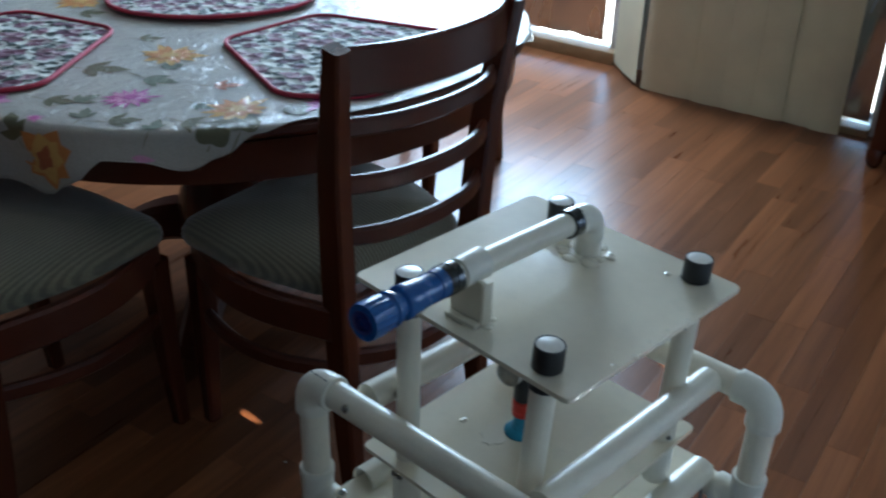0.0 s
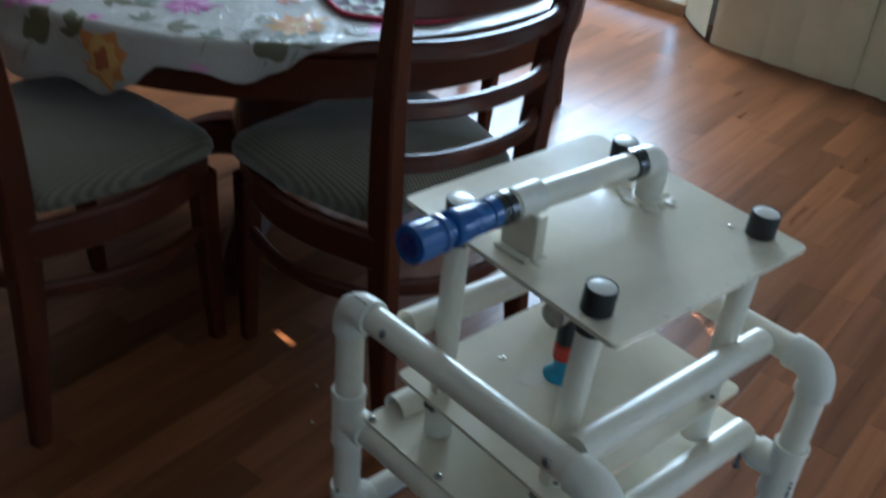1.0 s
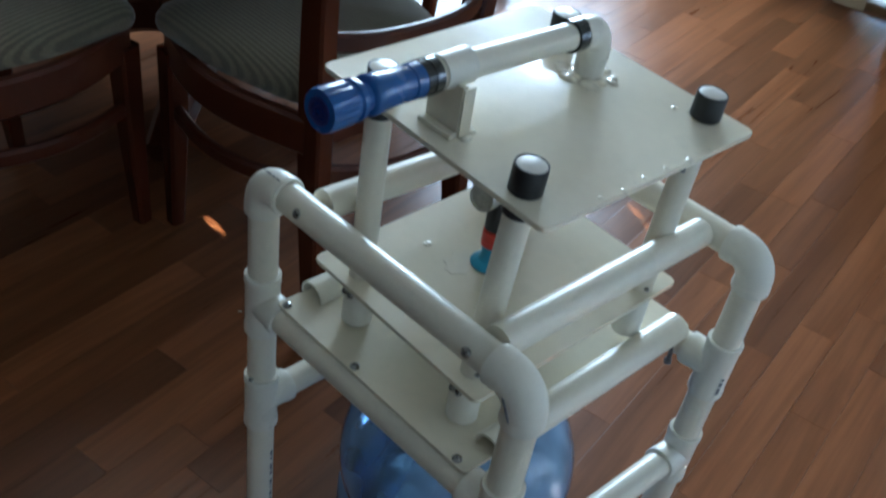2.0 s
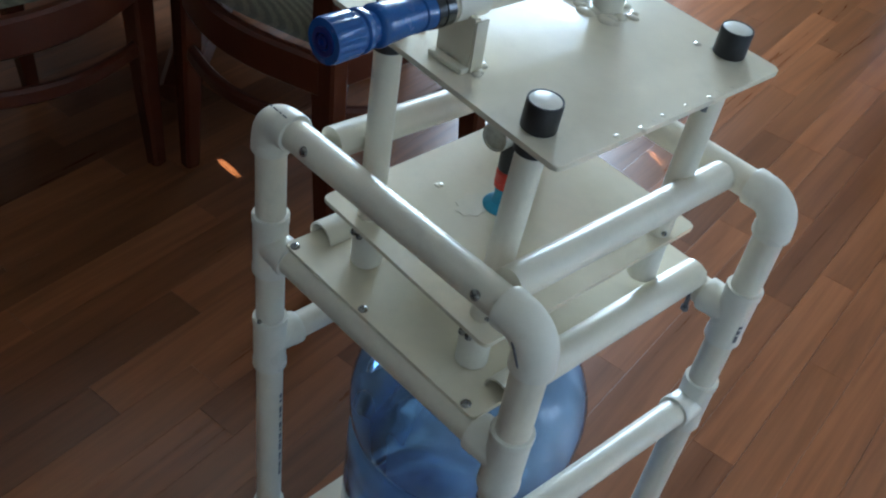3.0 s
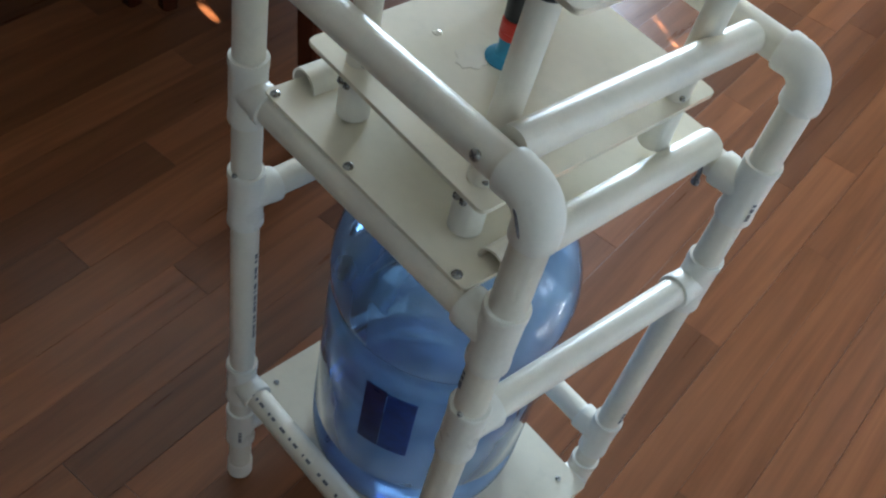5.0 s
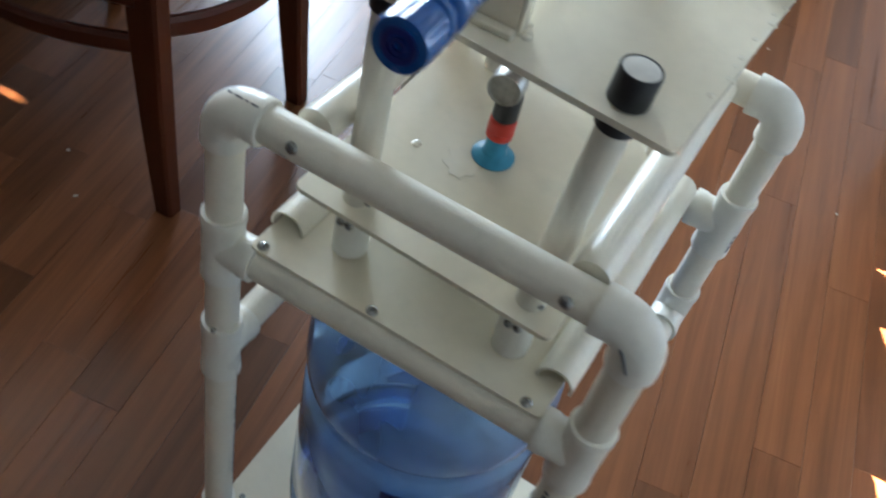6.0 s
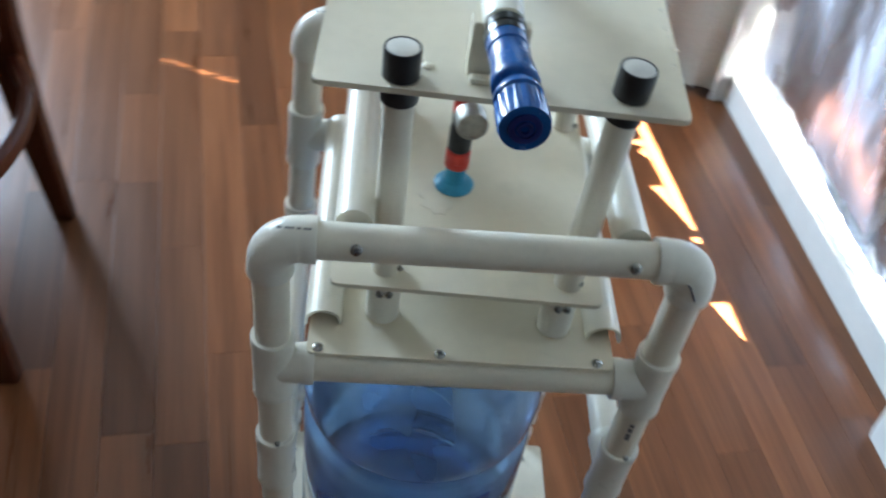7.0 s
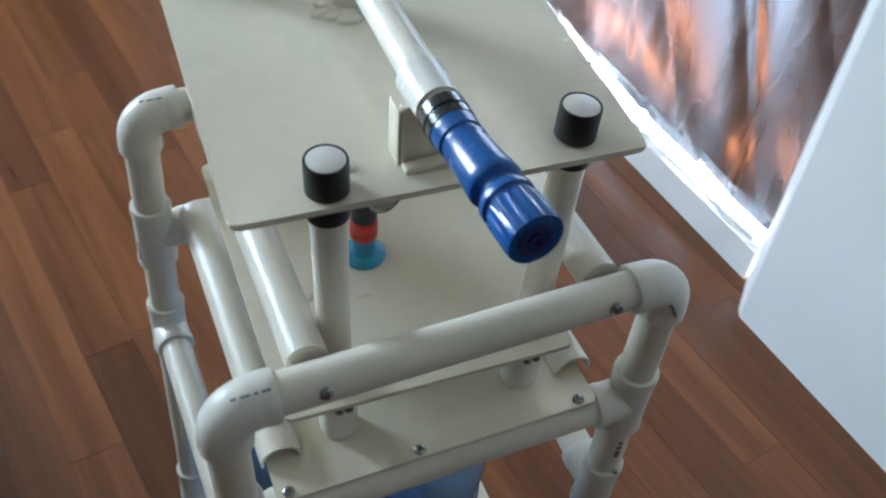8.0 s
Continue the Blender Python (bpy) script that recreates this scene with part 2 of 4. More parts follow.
def tinted(name, tint, haze, haze_part, gloss_rough=0.04):
    """Thin tinted clear plastic or glass: light passes, the skin shines by angle."""
    m, t, p = shader(name)
    out = t.nodes["Material Output"]
    clear, shine = node(t, "ShaderNodeBsdfTransparent"), node(t, "ShaderNodeBsdfGlossy", Roughness=gloss_rough)
    clear.inputs[0].default_value = (*tint, 1)
    at = coords(t)
    n = node(t, "ShaderNodeTexNoise", Scale=7.0, Detail=2.5, Distortion=0.5)
    t.links.new(at, n.inputs["Vector"])
    p.inputs["Base Color"].default_value = (*haze, 1)
    p.inputs["Roughness"].default_value = 0.35
    f = node(t, "ShaderNodeMapRange", From_Min=0.35, From_Max=0.7, To_Min=haze_part * 0.5, To_Max=haze_part * 1.6)
    t.links.new(n.outputs[0], f.inputs[0])
    a, b = t.nodes.new("ShaderNodeMixShader"), t.nodes.new("ShaderNodeMixShader")
    t.links.new(f.outputs[0], a.inputs[0])
    t.links.new(clear.outputs[0], a.inputs[1]), t.links.new(p.outputs[0], a.inputs[2])
    fr = node(t, "ShaderNodeFresnel", IOR=1.5)
    t.links.new(fr.outputs[0], b.inputs[0])
    t.links.new(a.outputs[0], b.inputs[1]), t.links.new(shine.outputs[0], b.inputs[2])
    t.links.new(b.outputs[0], out.inputs["Surface"])
    bp = node(t, "ShaderNodeBump", Strength=0.10, Distance=0.004)
    t.links.new(n.outputs[0], bp.inputs["Height"])
    t.links.new(bp.outputs[0], shine.inputs["Normal"])
    return m


def pale_slat():
    """Thin white blind fabric that lets some light through."""
    m, t, p = shader("pale_blind_slat")
    n = node(t, "ShaderNodeTexNoise", Scale=180.0, Detail=3.0)
    t.links.new(coords(t), n.inputs["Vector"])
    c = ramp(t, n.outputs[0], ((0.3, (0.60, 0.59, 0.54)), (0.7, (0.70, 0.69, 0.63))))
    t.links.new(c, p.inputs["Base Color"])
    p.inputs["Roughness"].default_value = 0.7
    glow, mix = t.nodes.new("ShaderNodeBsdfTranslucent"), t.nodes.new("ShaderNodeMixShader")
    t.links.new(c, glow.inputs[0])
    mix.inputs[0].default_value = 0.45
    t.links.new(p.outputs[0], mix.inputs[1]), t.links.new(glow.outputs[0], mix.inputs[2])
    t.links.new(mix.outputs[0], t.nodes["Material Output"].inputs["Surface"])
    return m


PALE_SLAT = pale_slat()
SEAT = seat_fabric()
CLOTH = vinyl("white_vinyl_cloth", (0.42, 0.395, 0.350))
MAT = mat_fabric()
FOIL = foil_metal()
JUG = tinted("blue_polycarbonate", (0.54, 0.76, 0.985), (0.36, 0.60, 0.92), 0.46)
JUG_THICK = tinted("thick_blue_polycarbonate", (0.50, 0.66, 0.94), (0.16, 0.32, 0.66), 0.30)
LABEL_DARK = surface("navy_label", (0.008, 0.02, 0.12), 0.3, vary=0.2, scale=60)
LABEL_BLUE = surface("royal_blue_label", (0.006, 0.045, 0.25), 0.3, vary=0.2, scale=60)
GLASS = tinted("window_glass", (0.94, 0.96, 0.96), (0.7, 0.7, 0.7), 0.01)
GLUE = surface("clear_glue", (0.785, 0.720, 0.580), 0.10, vary=0.04, scale=40, shine=0.7)
PRINT = {k: vinyl("print_" + k, c) for k, c in {
    "orange": (0.56, 0.21, 0.05), "amber": (0.62, 0.36, 0.10), "rust": (0.38, 0.10, 0.035), "magenta": (0.46, 0.07, 0.30),
    "pink": (0.62, 0.28, 0.45), "olive": (0.115, 0.105, 0.045), "green": (0.13, 0.15, 0.095), "stem": (0.22, 0.20, 0.12)}.items()}


# ---- mesh helpers ----
def mesh(name, bm, material, smooth=True):
    me = bpy.data.meshes.new(name)
    bmesh.ops.recalc_face_normals(bm, faces=bm.faces[:])
    bm.to_mesh(me)
    bm.free()
    me.materials.append(material)
    if smooth:
        for p in me.polygons:
            p.use_smooth = True
        me.set_sharp_from_angle(angle=radians(38))
    return me


def part(name, bm, material, parent, label="", smooth=True):
    ob = new(name, mesh(name, bm, material, smooth))
    ob.parent = parent
    return tagged(ob, label)


def thing(name, label, category, at=None, group="", kind=""):
    ob = new(name)
    ob.empty_display_size = 0.05
    if at is not None:
        ob.matrix_basis = at
    return tagged(ob, label, category, group, kind)


def ring_mesh(bm, rings, closed_ring=True, caps=(True, True), loop=False):
    """Skins a list of rings of points."""
    vs = [[bm.verts.new(p) for p in r] for r in rings]
    n = len(vs[0])
    pairs = list(zip(vs, vs[1:])) + ([(vs[-1], vs[0])] if loop else [])
    for a, b in pairs:
        for i in range(n if closed_ring else n - 1):
            j = (i + 1) % n
            bm.faces.new((a[i], a[j], b[j], b[i]))
    if closed_ring and not loop:
        for cap, r in zip(caps, (vs[0], vs[-1])):
            if cap:
                bm.faces.new(r)
    return bm


def axes_along(path):
    """For each point of a path the way and two directions across it, carried on without twist."""
    pts = [Vector(p) for p in path]
    ways = [(pts[min(i + 1, len(pts) - 1)] - pts[max(i - 1, 0)]).normalized() for i in range(len(pts))]
    side = ways[0].orthogonal().normalized()
    out = []
    for p, w in zip(pts, ways):
        side = (side - w * side.dot(w)).normalized()
        out.append((p, w, side, w.cross(side)))
    return out


def tube(path, radii, seg=20, bm=None, bore=0.0):
    """A round tube along a path; radii: one, or one for each point. bore: an open inside of that share of the radius at both ends."""
    bm = bm or bmesh.new()
    path = [Vector(p) for p in path]
    if isinstance(radii, (int, float)):
        radii = [radii] * len(path)
    rings = [[p + r * (math.cos(a) * s + math.sin(a) * u) for a in [2 * math.pi * k / seg for k in range(seg)]] for (p, w, s, u), r in zip(axes_along(path), radii)]
    if bore:
        ax = axes_along(path)
        inner = [[p + r * bore * (math.cos(a) * s + math.sin(a) * u) for a in [2 * math.pi * k / seg for k in range(seg)]] for (p, w, s, u), r in zip(ax, radii)]
        return ring_mesh(bm, rings + inner[::-1], loop=True)
    return ring_mesh(bm, rings)


def turned(profile, at=(0, 0, 0), way=(0, 0, 1), seg=28, bm=None, caps=(True, True)):
    """A turned shape: profile of (distance along way, radius)."""
    w = Vector(way).normalized()
    s = w.orthogonal().normalized()
    u = w.cross(s)
    at = Vector(at)
    rings = [[at + w * d + r * (math.cos(a) * s + math.sin(a) * u) for a in [2 * math.pi * k / seg for k in range(seg)]] for d, r in profile]
    return ring_mesh(bm or bmesh.new(), rings, caps=caps)


def slab(x0, x1, y0, y1, z0, z1, bevel=0.0, segments=2):
    own = bmesh.new()
    bmesh.ops.create_cube(own, size=1, matrix=Matrix.Translation(((x0 + x1) / 2, (y0 + y1) / 2, (z0 + z1) / 2)) @ Matrix.Diagonal((x1 - x0, y1 - y0, z1 - z0, 1)))
    if bevel:
        bmesh.ops.bevel(own, geom=own.edges[:], offset=bevel, segments=segments, profile=0.5, affect="EDGES")
    return own


def prism(outline, z0, z1, bevel=0.0, bm=None, segments=2):
    """An upright prism over an outline of (x, y)."""
    bm = bm or bmesh.new()
    ring_mesh(bm, [[Vector((x, y, z)) for x, y in outline] for z in (z0, z1)])
    if bevel:
        flat = [e for e in bm.edges if abs(e.verts[0].co.z - e.verts[1].co.z) < 1e-6]
        bmesh.ops.bevel(bm, geom=flat, offset=bevel, segments=segments, profile=0.5, affect="EDGES")
    return bm


def rounded(corners, r, steps=5):
    """An outline with rounded corners."""
    out, n = [], len(corners)
    for i in range(n):
        a, b, c = Vector(corners[i - 1]), Vector(corners[i]), Vector(corners[(i + 1) % n])
        p, q = b + (a - b).normalized() * r, b + (c - b).normalized() * r
        for k in range(steps + 1):
            f = k / steps
            out.append(tuple(p * (1 - f) ** 2 + b * 2 * f * (1 - f) + q * f * f))
    return out


def bar(path, wide, high, up=(0, 0, 1), round_off=0.004, bm=None):
    """A bar of rounded rectangular section along a path. wide, high: numbers or one for each point."""
    bm = bm or bmesh.new()
    pts = [Vector(p) for p in path]
    n = len(pts)
    wide = [wide] * n if isinstance(wide, (int, float)) else wide
    high = [high] * n if isinstance(high, (int, float)) else high
    up = Vector(up)
    rings = []
    for i, p in enumerate(pts):
        w = (pts[min(i + 1, n - 1)] - pts[max(i - 1, 0)]).normalized()
        s = w.cross(up).normalized()
        u = s.cross(w).normalized()
        a, b, r = wide[i] / 2, high[i] / 2, round_off
        ring = [(a - r, -b), (a, -b + r), (a, b - r), (a - r, b), (-a + r, b), (-a, b - r), (-a, -b + r), (-a + r, -b)]
        rings.append([p + s * x + u * y for x, y in ring])
    return ring_mesh(bm, rings)


def curve(points, steps=8):
    """A smooth path through points."""
    p = [Vector(q) for q in points]
    p = [p[0] * 2 - p[1]] + p + [p[-1] * 2 - p[-2]]
    out = []
    for a, b, c, d in zip(p, p[1:], p[2:], p[3:]):
        for k in range(steps):
            f = k / steps
            out.append(0.5 * (2 * b + (c - a) * f + (2 * a - 5 * b + 4 * c - d) * f * f + (3 * b - a - 3 * c + d) * f ** 3))
    return out + [p[-2]]


# ---- the room ----
ROOM_TOP = 2.45
ROOM = Matrix.Rotation(radians(7.5), 4, "Z")          # the walls stand a little turned from the stand
NORTH = 3.42
NORTH_NEAR = 3.27                                      # the wall steps forward beside the blinds


def structure(name, bm, material, label, category, smooth=False):
    ob = new(name, mesh(name, bm, material, smooth))
    ob.matrix_basis = ROOM
    return tagged(ob, label, category, kind="structure")


def joined(boxes):
    bm = bmesh.new()
    for b in boxes:
        me = bpy.data.meshes.new("tmp")
        b.to_mesh(me), b.free()
        bm.from_mesh(me)
        bpy.data.meshes.remove(me)
    return bm


structure("ground", slab(-60, 60, -60, 60, -0.32, -0.30), EARTH, "pale paving outside the house", "ground")
structure("ceiling", slab(-5.3, 1.25, -4.9, 3.65, ROOM_TOP, ROOM_TOP + 0.1), CEILING, "plain white painted ceiling", "ceiling")
# south and west close the room unseen; their dark tone dims the fill
structure("wall_south", slab(-5.25, 1.20, -4.85, -4.70, 0, ROOM_TOP), UNSEEN_WALL, "plain dark brown wall, unseen, toned to swallow bounced light", "wall")
structure("wall_west", slab(-5.25, -5.10, -4.70, NORTH + 0.15, 0, ROOM_TOP), UNSEEN_WALL, "plain dark brown wall, unseen, toned to swallow bounced light", "wall")
structure("wall_north", joined([slab(-5.10, -3.03, NORTH, NORTH + 0.15, 0, ROOM_TOP), slab(-1.478, -0.545, NORTH, NORTH + 0.15, 0, ROOM_TOP), slab(-0.545, -0.475, NORTH_NEAR, NORTH + 0.15, 0, ROOM_TOP),
                                slab(-0.325, 0.36, NORTH_NEAR, NORTH + 0.15, 0, ROOM_TOP), slab(-3.03, -1.478, NORTH, NORTH + 0.15, 2.33, ROOM_TOP),
                                slab(-0.475, -0.325, NORTH_NEAR, NORTH + 0.15, 2.12, ROOM_TOP)]), WALL, "white painted wall with glazed doors", "wall")
structure("wall_northeast", prism([(0.985, 1.312), (1.113, 1.312), (1.113, 3.57), (0.36, 3.57), (0.36, 3.42), (0.66, 1.69)], 0, ROOM_TOP), WALL, "white painted angled wall", "wall")
structure("wall_east", joined([prism([(0.848, -4.70), (0.852, 0.344), (0.864, 0.358), (0.924, 0.404), (0.931, 0.390), (1.113, 0.385), (1.113, -4.70)], 0, ROOM_TOP),
                               slab(0.933, 1.113, 0.386, 1.310, 2.14, ROOM_TOP)]), WALL, "smooth pale white wall beside the foil-covered window", "wall")

# the floor: bed, and strips of laminate
TURN_FLOOR = Matrix.Rotation(radians(9.6), 4, "Z")
floor = structure("floor", slab(-5.25, 1.113, -4.85, 3.57, -0.30, -0.0118), SUBFLOOR, "reddish brown laminate floor in narrow glossy strips", "floor")

# ---- window with foil, east ----
EAST = ROOM @ Matrix.Translation((-0.037, -0.107, 0))
EAST_FOIL = 1.0
Y_FAR = 1.405


def wobble(*v):
    return noise.noise(Vector(v))


def foil_sheet(u0, u1, z0, z1, place, gap, nu=70, nz=60, depth=0.022, seed=0.0, holes=(), slits=(), dense=False, nick=lambda u, z: False):
    """A hanging crinkled foil: u along the wall; place(u, off, z) gives the point; gap(u) lifts the lower edge."""
    rings = []
    for j in range(nz + 1):
        f = j / nz
        row = []
        for i in range(nu + 1):
            u = u0 + (u1 - u0) * i / nu
            low = z0 + gap(u)
            z = low + (z1 - low) * f ** 1.25 if not dense else low + 0.5 * f / 0.6 if f < 0.6 else low + 0.5 + (z1 - low - 0.5) * (f - 0.6) / 0.4
            fold = 0.9 + 0.8 * wobble(u * 5 + z * 0.8 + seed, z * 0.7, 3.1 + seed) + 1.5 * abs(wobble(u * 4.6 - z * 2.2, z * 0.6, 7.7 + seed)) + 0.35 * abs(wobble(u * 9 - z * 4.5, z * 1.2, seed)) + 0.03 * wobble(u * 34, z * 7, seed)
            row.append(Vector(place(u, 0.012 + (depth * fold - 0.012) * min(1, 0.2 + (z - low) / 0.05), z)))
        rings.append(row)
    bm = bmesh.new()
    ring_mesh(bm, rings, closed_ring=False)
    torn = [f for f in bm.faces if nick(f.calc_center_median().y, f.calc_center_median().z)]
    torn += [f for f in bm.faces if any(abs(f.calc_center_median().y - h[1]) < 0.0026 and abs(f.calc_center_median().z - h[2]) < 0.0055 for h in holes) and f not in torn]
    for (ya, za), (yb, zb) in slits:
        torn += [f for f in bm.faces if ya < f.calc_center_median().y < yb and int(f.calc_center_median().y / 0.00375) % 2 and abs(f.calc_center_median().z - za - (zb - za) * (f.calc_center_median().y - ya) / (yb - ya)) < 0.0011 and f not in torn]
    bmesh.ops.delete(bm, geom=torn, context="FACES")
    return bm


def frame_of(boxes, parent, material, name="window_frame"):
    return [part(name, slab(*b, bevel=0.004), material, parent) for b in boxes]


window_1 = thing("window_1", "tall window with white frame and worn white sill, covered inside with foil", "window", EAST, kind="structure")
part("window_sill", prism(rounded([(0.957, 0.514), (1.08, 0.514), (1.08, Y_FAR), (0.957, Y_FAR)], 0.004), -0.011, 0.0735, bevel=0.005), TRIM, window_1, "worn white painted sill close to the floor", smooth=False)
frame_of([(1.03, 1.075, 0.4935, 0.4985, 0.0742, 2.145), (1.03, 1.075, Y_FAR + 0.003, Y_FAR + 0.011, 0.0742, 2.145), (1.03, 1.075, 0.4987, Y_FAR, 2.09, 2.145)], window_1, TRIM)
part("jamb", slab(0.922, 1.10, Y_FAR + 0.002, Y_FAR + 0.011, 0.0, 2.14, 0.002), TRIM, window_1, "white painted board at the end of the sill")


def bar_top(y):
    """The lower frame bar is not quite level."""
    return 0.1180 + 0.008 * max(0.0, y - 1.0)


part("window_frame", ring_mesh(bmesh.new(), [[Vector((x, y, z)) for x, z in ((1.03, 0.0742), (1.075, 0.0742), (1.075, bar_top(y)), (1.03, bar_top(y) - 0.018))] for y in (0.4987, 1.0, Y_FAR)]), TRIM, window_1, smooth=False)
pane = part("pane", slab(1.05, 1.056, 0.4987, Y_FAR, 0.10, 2.089), GLASS, window_1)
pane.visible_shadow = False


def east_gap(u):
    """How high the foil's ragged lower edge hangs over 0.0895 m: sunlight slips through where it clears the frame bar."""
    clear = bar_top(u) - 0.0262 - 0.0895
    u -= 0.0105
    if 0.632 < u < 0.722:
        return clear + 0.0115 * (u - 0.632) / 0.09 + 0.0015 * wobble(u * 60, 1, 2)
    if 0.890 < u < 0.906:
        return clear + 0.005
    if 0.925 < u:
        tear = 0.0165 * max(0, (u - 0.930) / 0.128) * (u < 1.058) + 0.006 * (u >= 1.058) + 0.021 * max(0, 1 - abs(u - 1.206) / 0.012) + 0.007 * max(0, 1 - abs(u - 1.17) / 0.03)
        return clear + 0.0015 + tear + 0.0012 * wobble(u * 50, 3, 2)
    return max(0.0, clear - 0.004 + 0.003 * wobble(u * 40, 2, 1))


east_foil = tagged(new("foil_sheet", mesh("foil_sheet", foil_sheet(0.502, 1.4066, 0.0895, 2.1, lambda u, d, z: (EAST_FOIL + 0.012 - d, u, z), east_gap, nu=240, nz=300, depth=0.018, holes=[(0.995, 0.519, 0.680)], slits=[((1.330, 0.415), (1.400, 0.474))], dense=True, nick=lambda u, z: u > 1.399 and z < 0.25), FOIL)),
              "crinkled silver foil hung over a window, loose at its lower edge", "foil", "foil over the windows")
east_foil.matrix_basis = EAST
rows = []
for j in range(7):
    f = j / 6
    rows.append([Vector((0.999 - f * (0.026 + 0.011 * wobble(k * 0.19, 4.0, 1.0)), 0.505 + 0.897 * k / 260, 0.0750 + 0.0016 + 0.0016 * wobble(k * 0.45, f * 5, 6.0) + 0.0010 * wobble(k * 1.3, f * 9, 2.0))) for k in range(261)])
part("crumpled_hem", ring_mesh(bmesh.new(), rows, closed_ring=False), FOIL, east_foil, "crumpled foil hem lying on the sill")

# ---- glazed doors and foil, north ----
window_2 = thing("window_2", "glazed door with white frame, lower part covered with foil", "window", ROOM, kind="structure")
part("window_sill", slab(-3.03, -1.478, NORTH - 0.03, NORTH + 0.10, -0.011, 0.055, 0.005), TAN, window_2, "tan sill at the floor")
frame_of([(-1.528, -1.480, NORTH + 0.03, NORTH + 0.08, 0.056, 2.32), (-3.03, -2.98, NORTH + 0.03, NORTH + 0.08, 0.056, 2.32), (-2.979, -1.529, NORTH + 0.03, NORTH + 0.08, 2.28, 2.32)], window_2, TRIM)
pane = part("pane", slab(-2.979, -1.529, NORTH + 0.05, NORTH + 0.056, 0.056, 2.279), GLASS, window_2)
pane.visible_shadow = False
tagged(new("foil_sheet", mesh("foil_sheet", foil_sheet(-2.98, -1.550, 0.060, 0.62, lambda u, d, z: (u, NORTH + 0.025 - d, z), lambda u: 0.030 + 0.02 * max(0, wobble(u * 9, 1, 2)), nu=180, nz=30, depth=0.014, seed=4.0), FOIL)),
       "crinkled foil over the lower part of a glazed door", "foil", "foil over the windows").matrix_basis = ROOM
window_3 = thing("window_3", "narrow glazed light beside the blinds, covered with foil", "window", ROOM, kind="structure")
part("window_sill", slab(-0.475, -0.325, NORTH_NEAR - 0.03, NORTH_NEAR + 0.10, -0.011, 0.025, 0.005), TAN, window_3)
frame_of([(-0.475, -0.462, NORTH_NEAR + 0.03, NORTH_NEAR + 0.08, 0.026, 2.11), (-0.338, -0.325, NORTH_NEAR + 0.03, NORTH_NEAR + 0.08, 0.026, 2.11)], window_3, TRIM)
pane = part("pane", slab(-0.461, -0.339, NORTH_NEAR + 0.05, NORTH_NEAR + 0.056, 0.026, 2.11), GLASS, window_3)
pane.visible_shadow = False
tagged(new("foil_sheet", mesh("foil_sheet", foil_sheet(-0.462, -0.338, 0.030, 2.08, lambda u, d, z: (u, NORTH_NEAR + 0.025 - d, z), lambda u: 0.02, nu=14, nz=40, depth=0.018, seed=9.0), FOIL)),
       "crinkled foil over a narrow glazed light", "foil", "foil over the windows").matrix_basis = ROOM

def vertical_blind(label, spots, material=SLAT):
    """Slats of (x, y, turn, width) hung from a rail."""
    ob = thing("vertical_blind", label, "blind", ROOM, group="vertical blinds")
    xs, ys = [s[0] for s in spots], [s[1] for s in spots]
    a, b = Vector((xs[0], ys[0], 2.20)), Vector((xs[-1], ys[-1], 2.20))
    part("head_rail", bar([a, b], 0.05, 0.04), TRIM, ob, "white head rail")
    for x, y, turn, wide in spots:
        c, s = math.cos(radians(turn)), math.sin(radians(turn))
        front = [(x + c * w + s * 0.006 * math.cos(w / wide * math.pi), y + s * w - c * 0.006 * math.cos(w / wide * math.pi)) for w in [wide * (k / 6 - 0.5) for k in range(7)]]
        back = [(px - s * 0.0014, py + c * 0.0014) for px, py in front[::-1]]
        part("slat", prism(front + back, 0.018, 2.178), material, ob)
    return ob


vertical_blind("closed cream vertical blind hanging to the floor", [
    (-1.372, 3.295, -44, 0.28), (-1.190, 3.160, -10, 0.088), (-1.075, 3.157, 3, 0.158), (-0.940, 3.152, 2, 0.126), (-0.818, 3.153, -1, 0.126),
    (-0.696, 3.156, 2, 0.126), (-0.580, 3.166, -5, 0.118), (-0.468, 3.154, 6, 0.110)])
vertical_blind("pale vertical blind drawn aside from the foil-covered window", [
    (0.872, 1.325, 154, 0.09), (0.800, 1.372, 138, 0.12), (0.725, 1.452, 128, 0.12), (0.655, 1.547, 124, 0.12)], PALE_SLAT)

# ---- the pipe stand ----
R, RF = 0.0150, 0.0183
Z_TOP_FRONT, Z_TOP_REAR, Z_SHELF, Z_RAIL, Z_LOW, Z_BASE = 0.843, 0.824, 0.693, 0.5535, 0.225, 0.123
DROP = 0.012                                            # the rear fittings sit a little lower
REAR = 0.325
# each post: place at the floor, place at the top (the home-made frame is not quite square)
POSTS = {"fl": ((-0.1655, -0.003), (-0.1725, -0.002)), "fr": ((0.146, 0.002), (0.161, 0.001)), "rl": ((-0.196, 0.333), (-0.167, 0.322)), "rr": ((0.149, 0.329), (0.171, REAR))}
TOPS = {"fl": Z_TOP_FRONT, "fr": Z_TOP_FRONT, "rl": Z_TOP_REAR, "rr": Z_TOP_REAR}
stand = thing("pipe_stand", "home-made stand of white plastic pipes with cream plastic shelves", "stand", Matrix.Translation((0, 0, 0)))


def on_post(key, z):
    """A point on a post's axis at a height."""
    (x0, y0), (x1, y1) = POSTS[key]
    f = z / TOPS[key]
    return Vector((x0 + (x1 - x0) * f, y0 + (y1 - y0) * f, z))


def level(key, z):
    return on_post(key, z - (DROP if key[0] == "r" else 0.0))


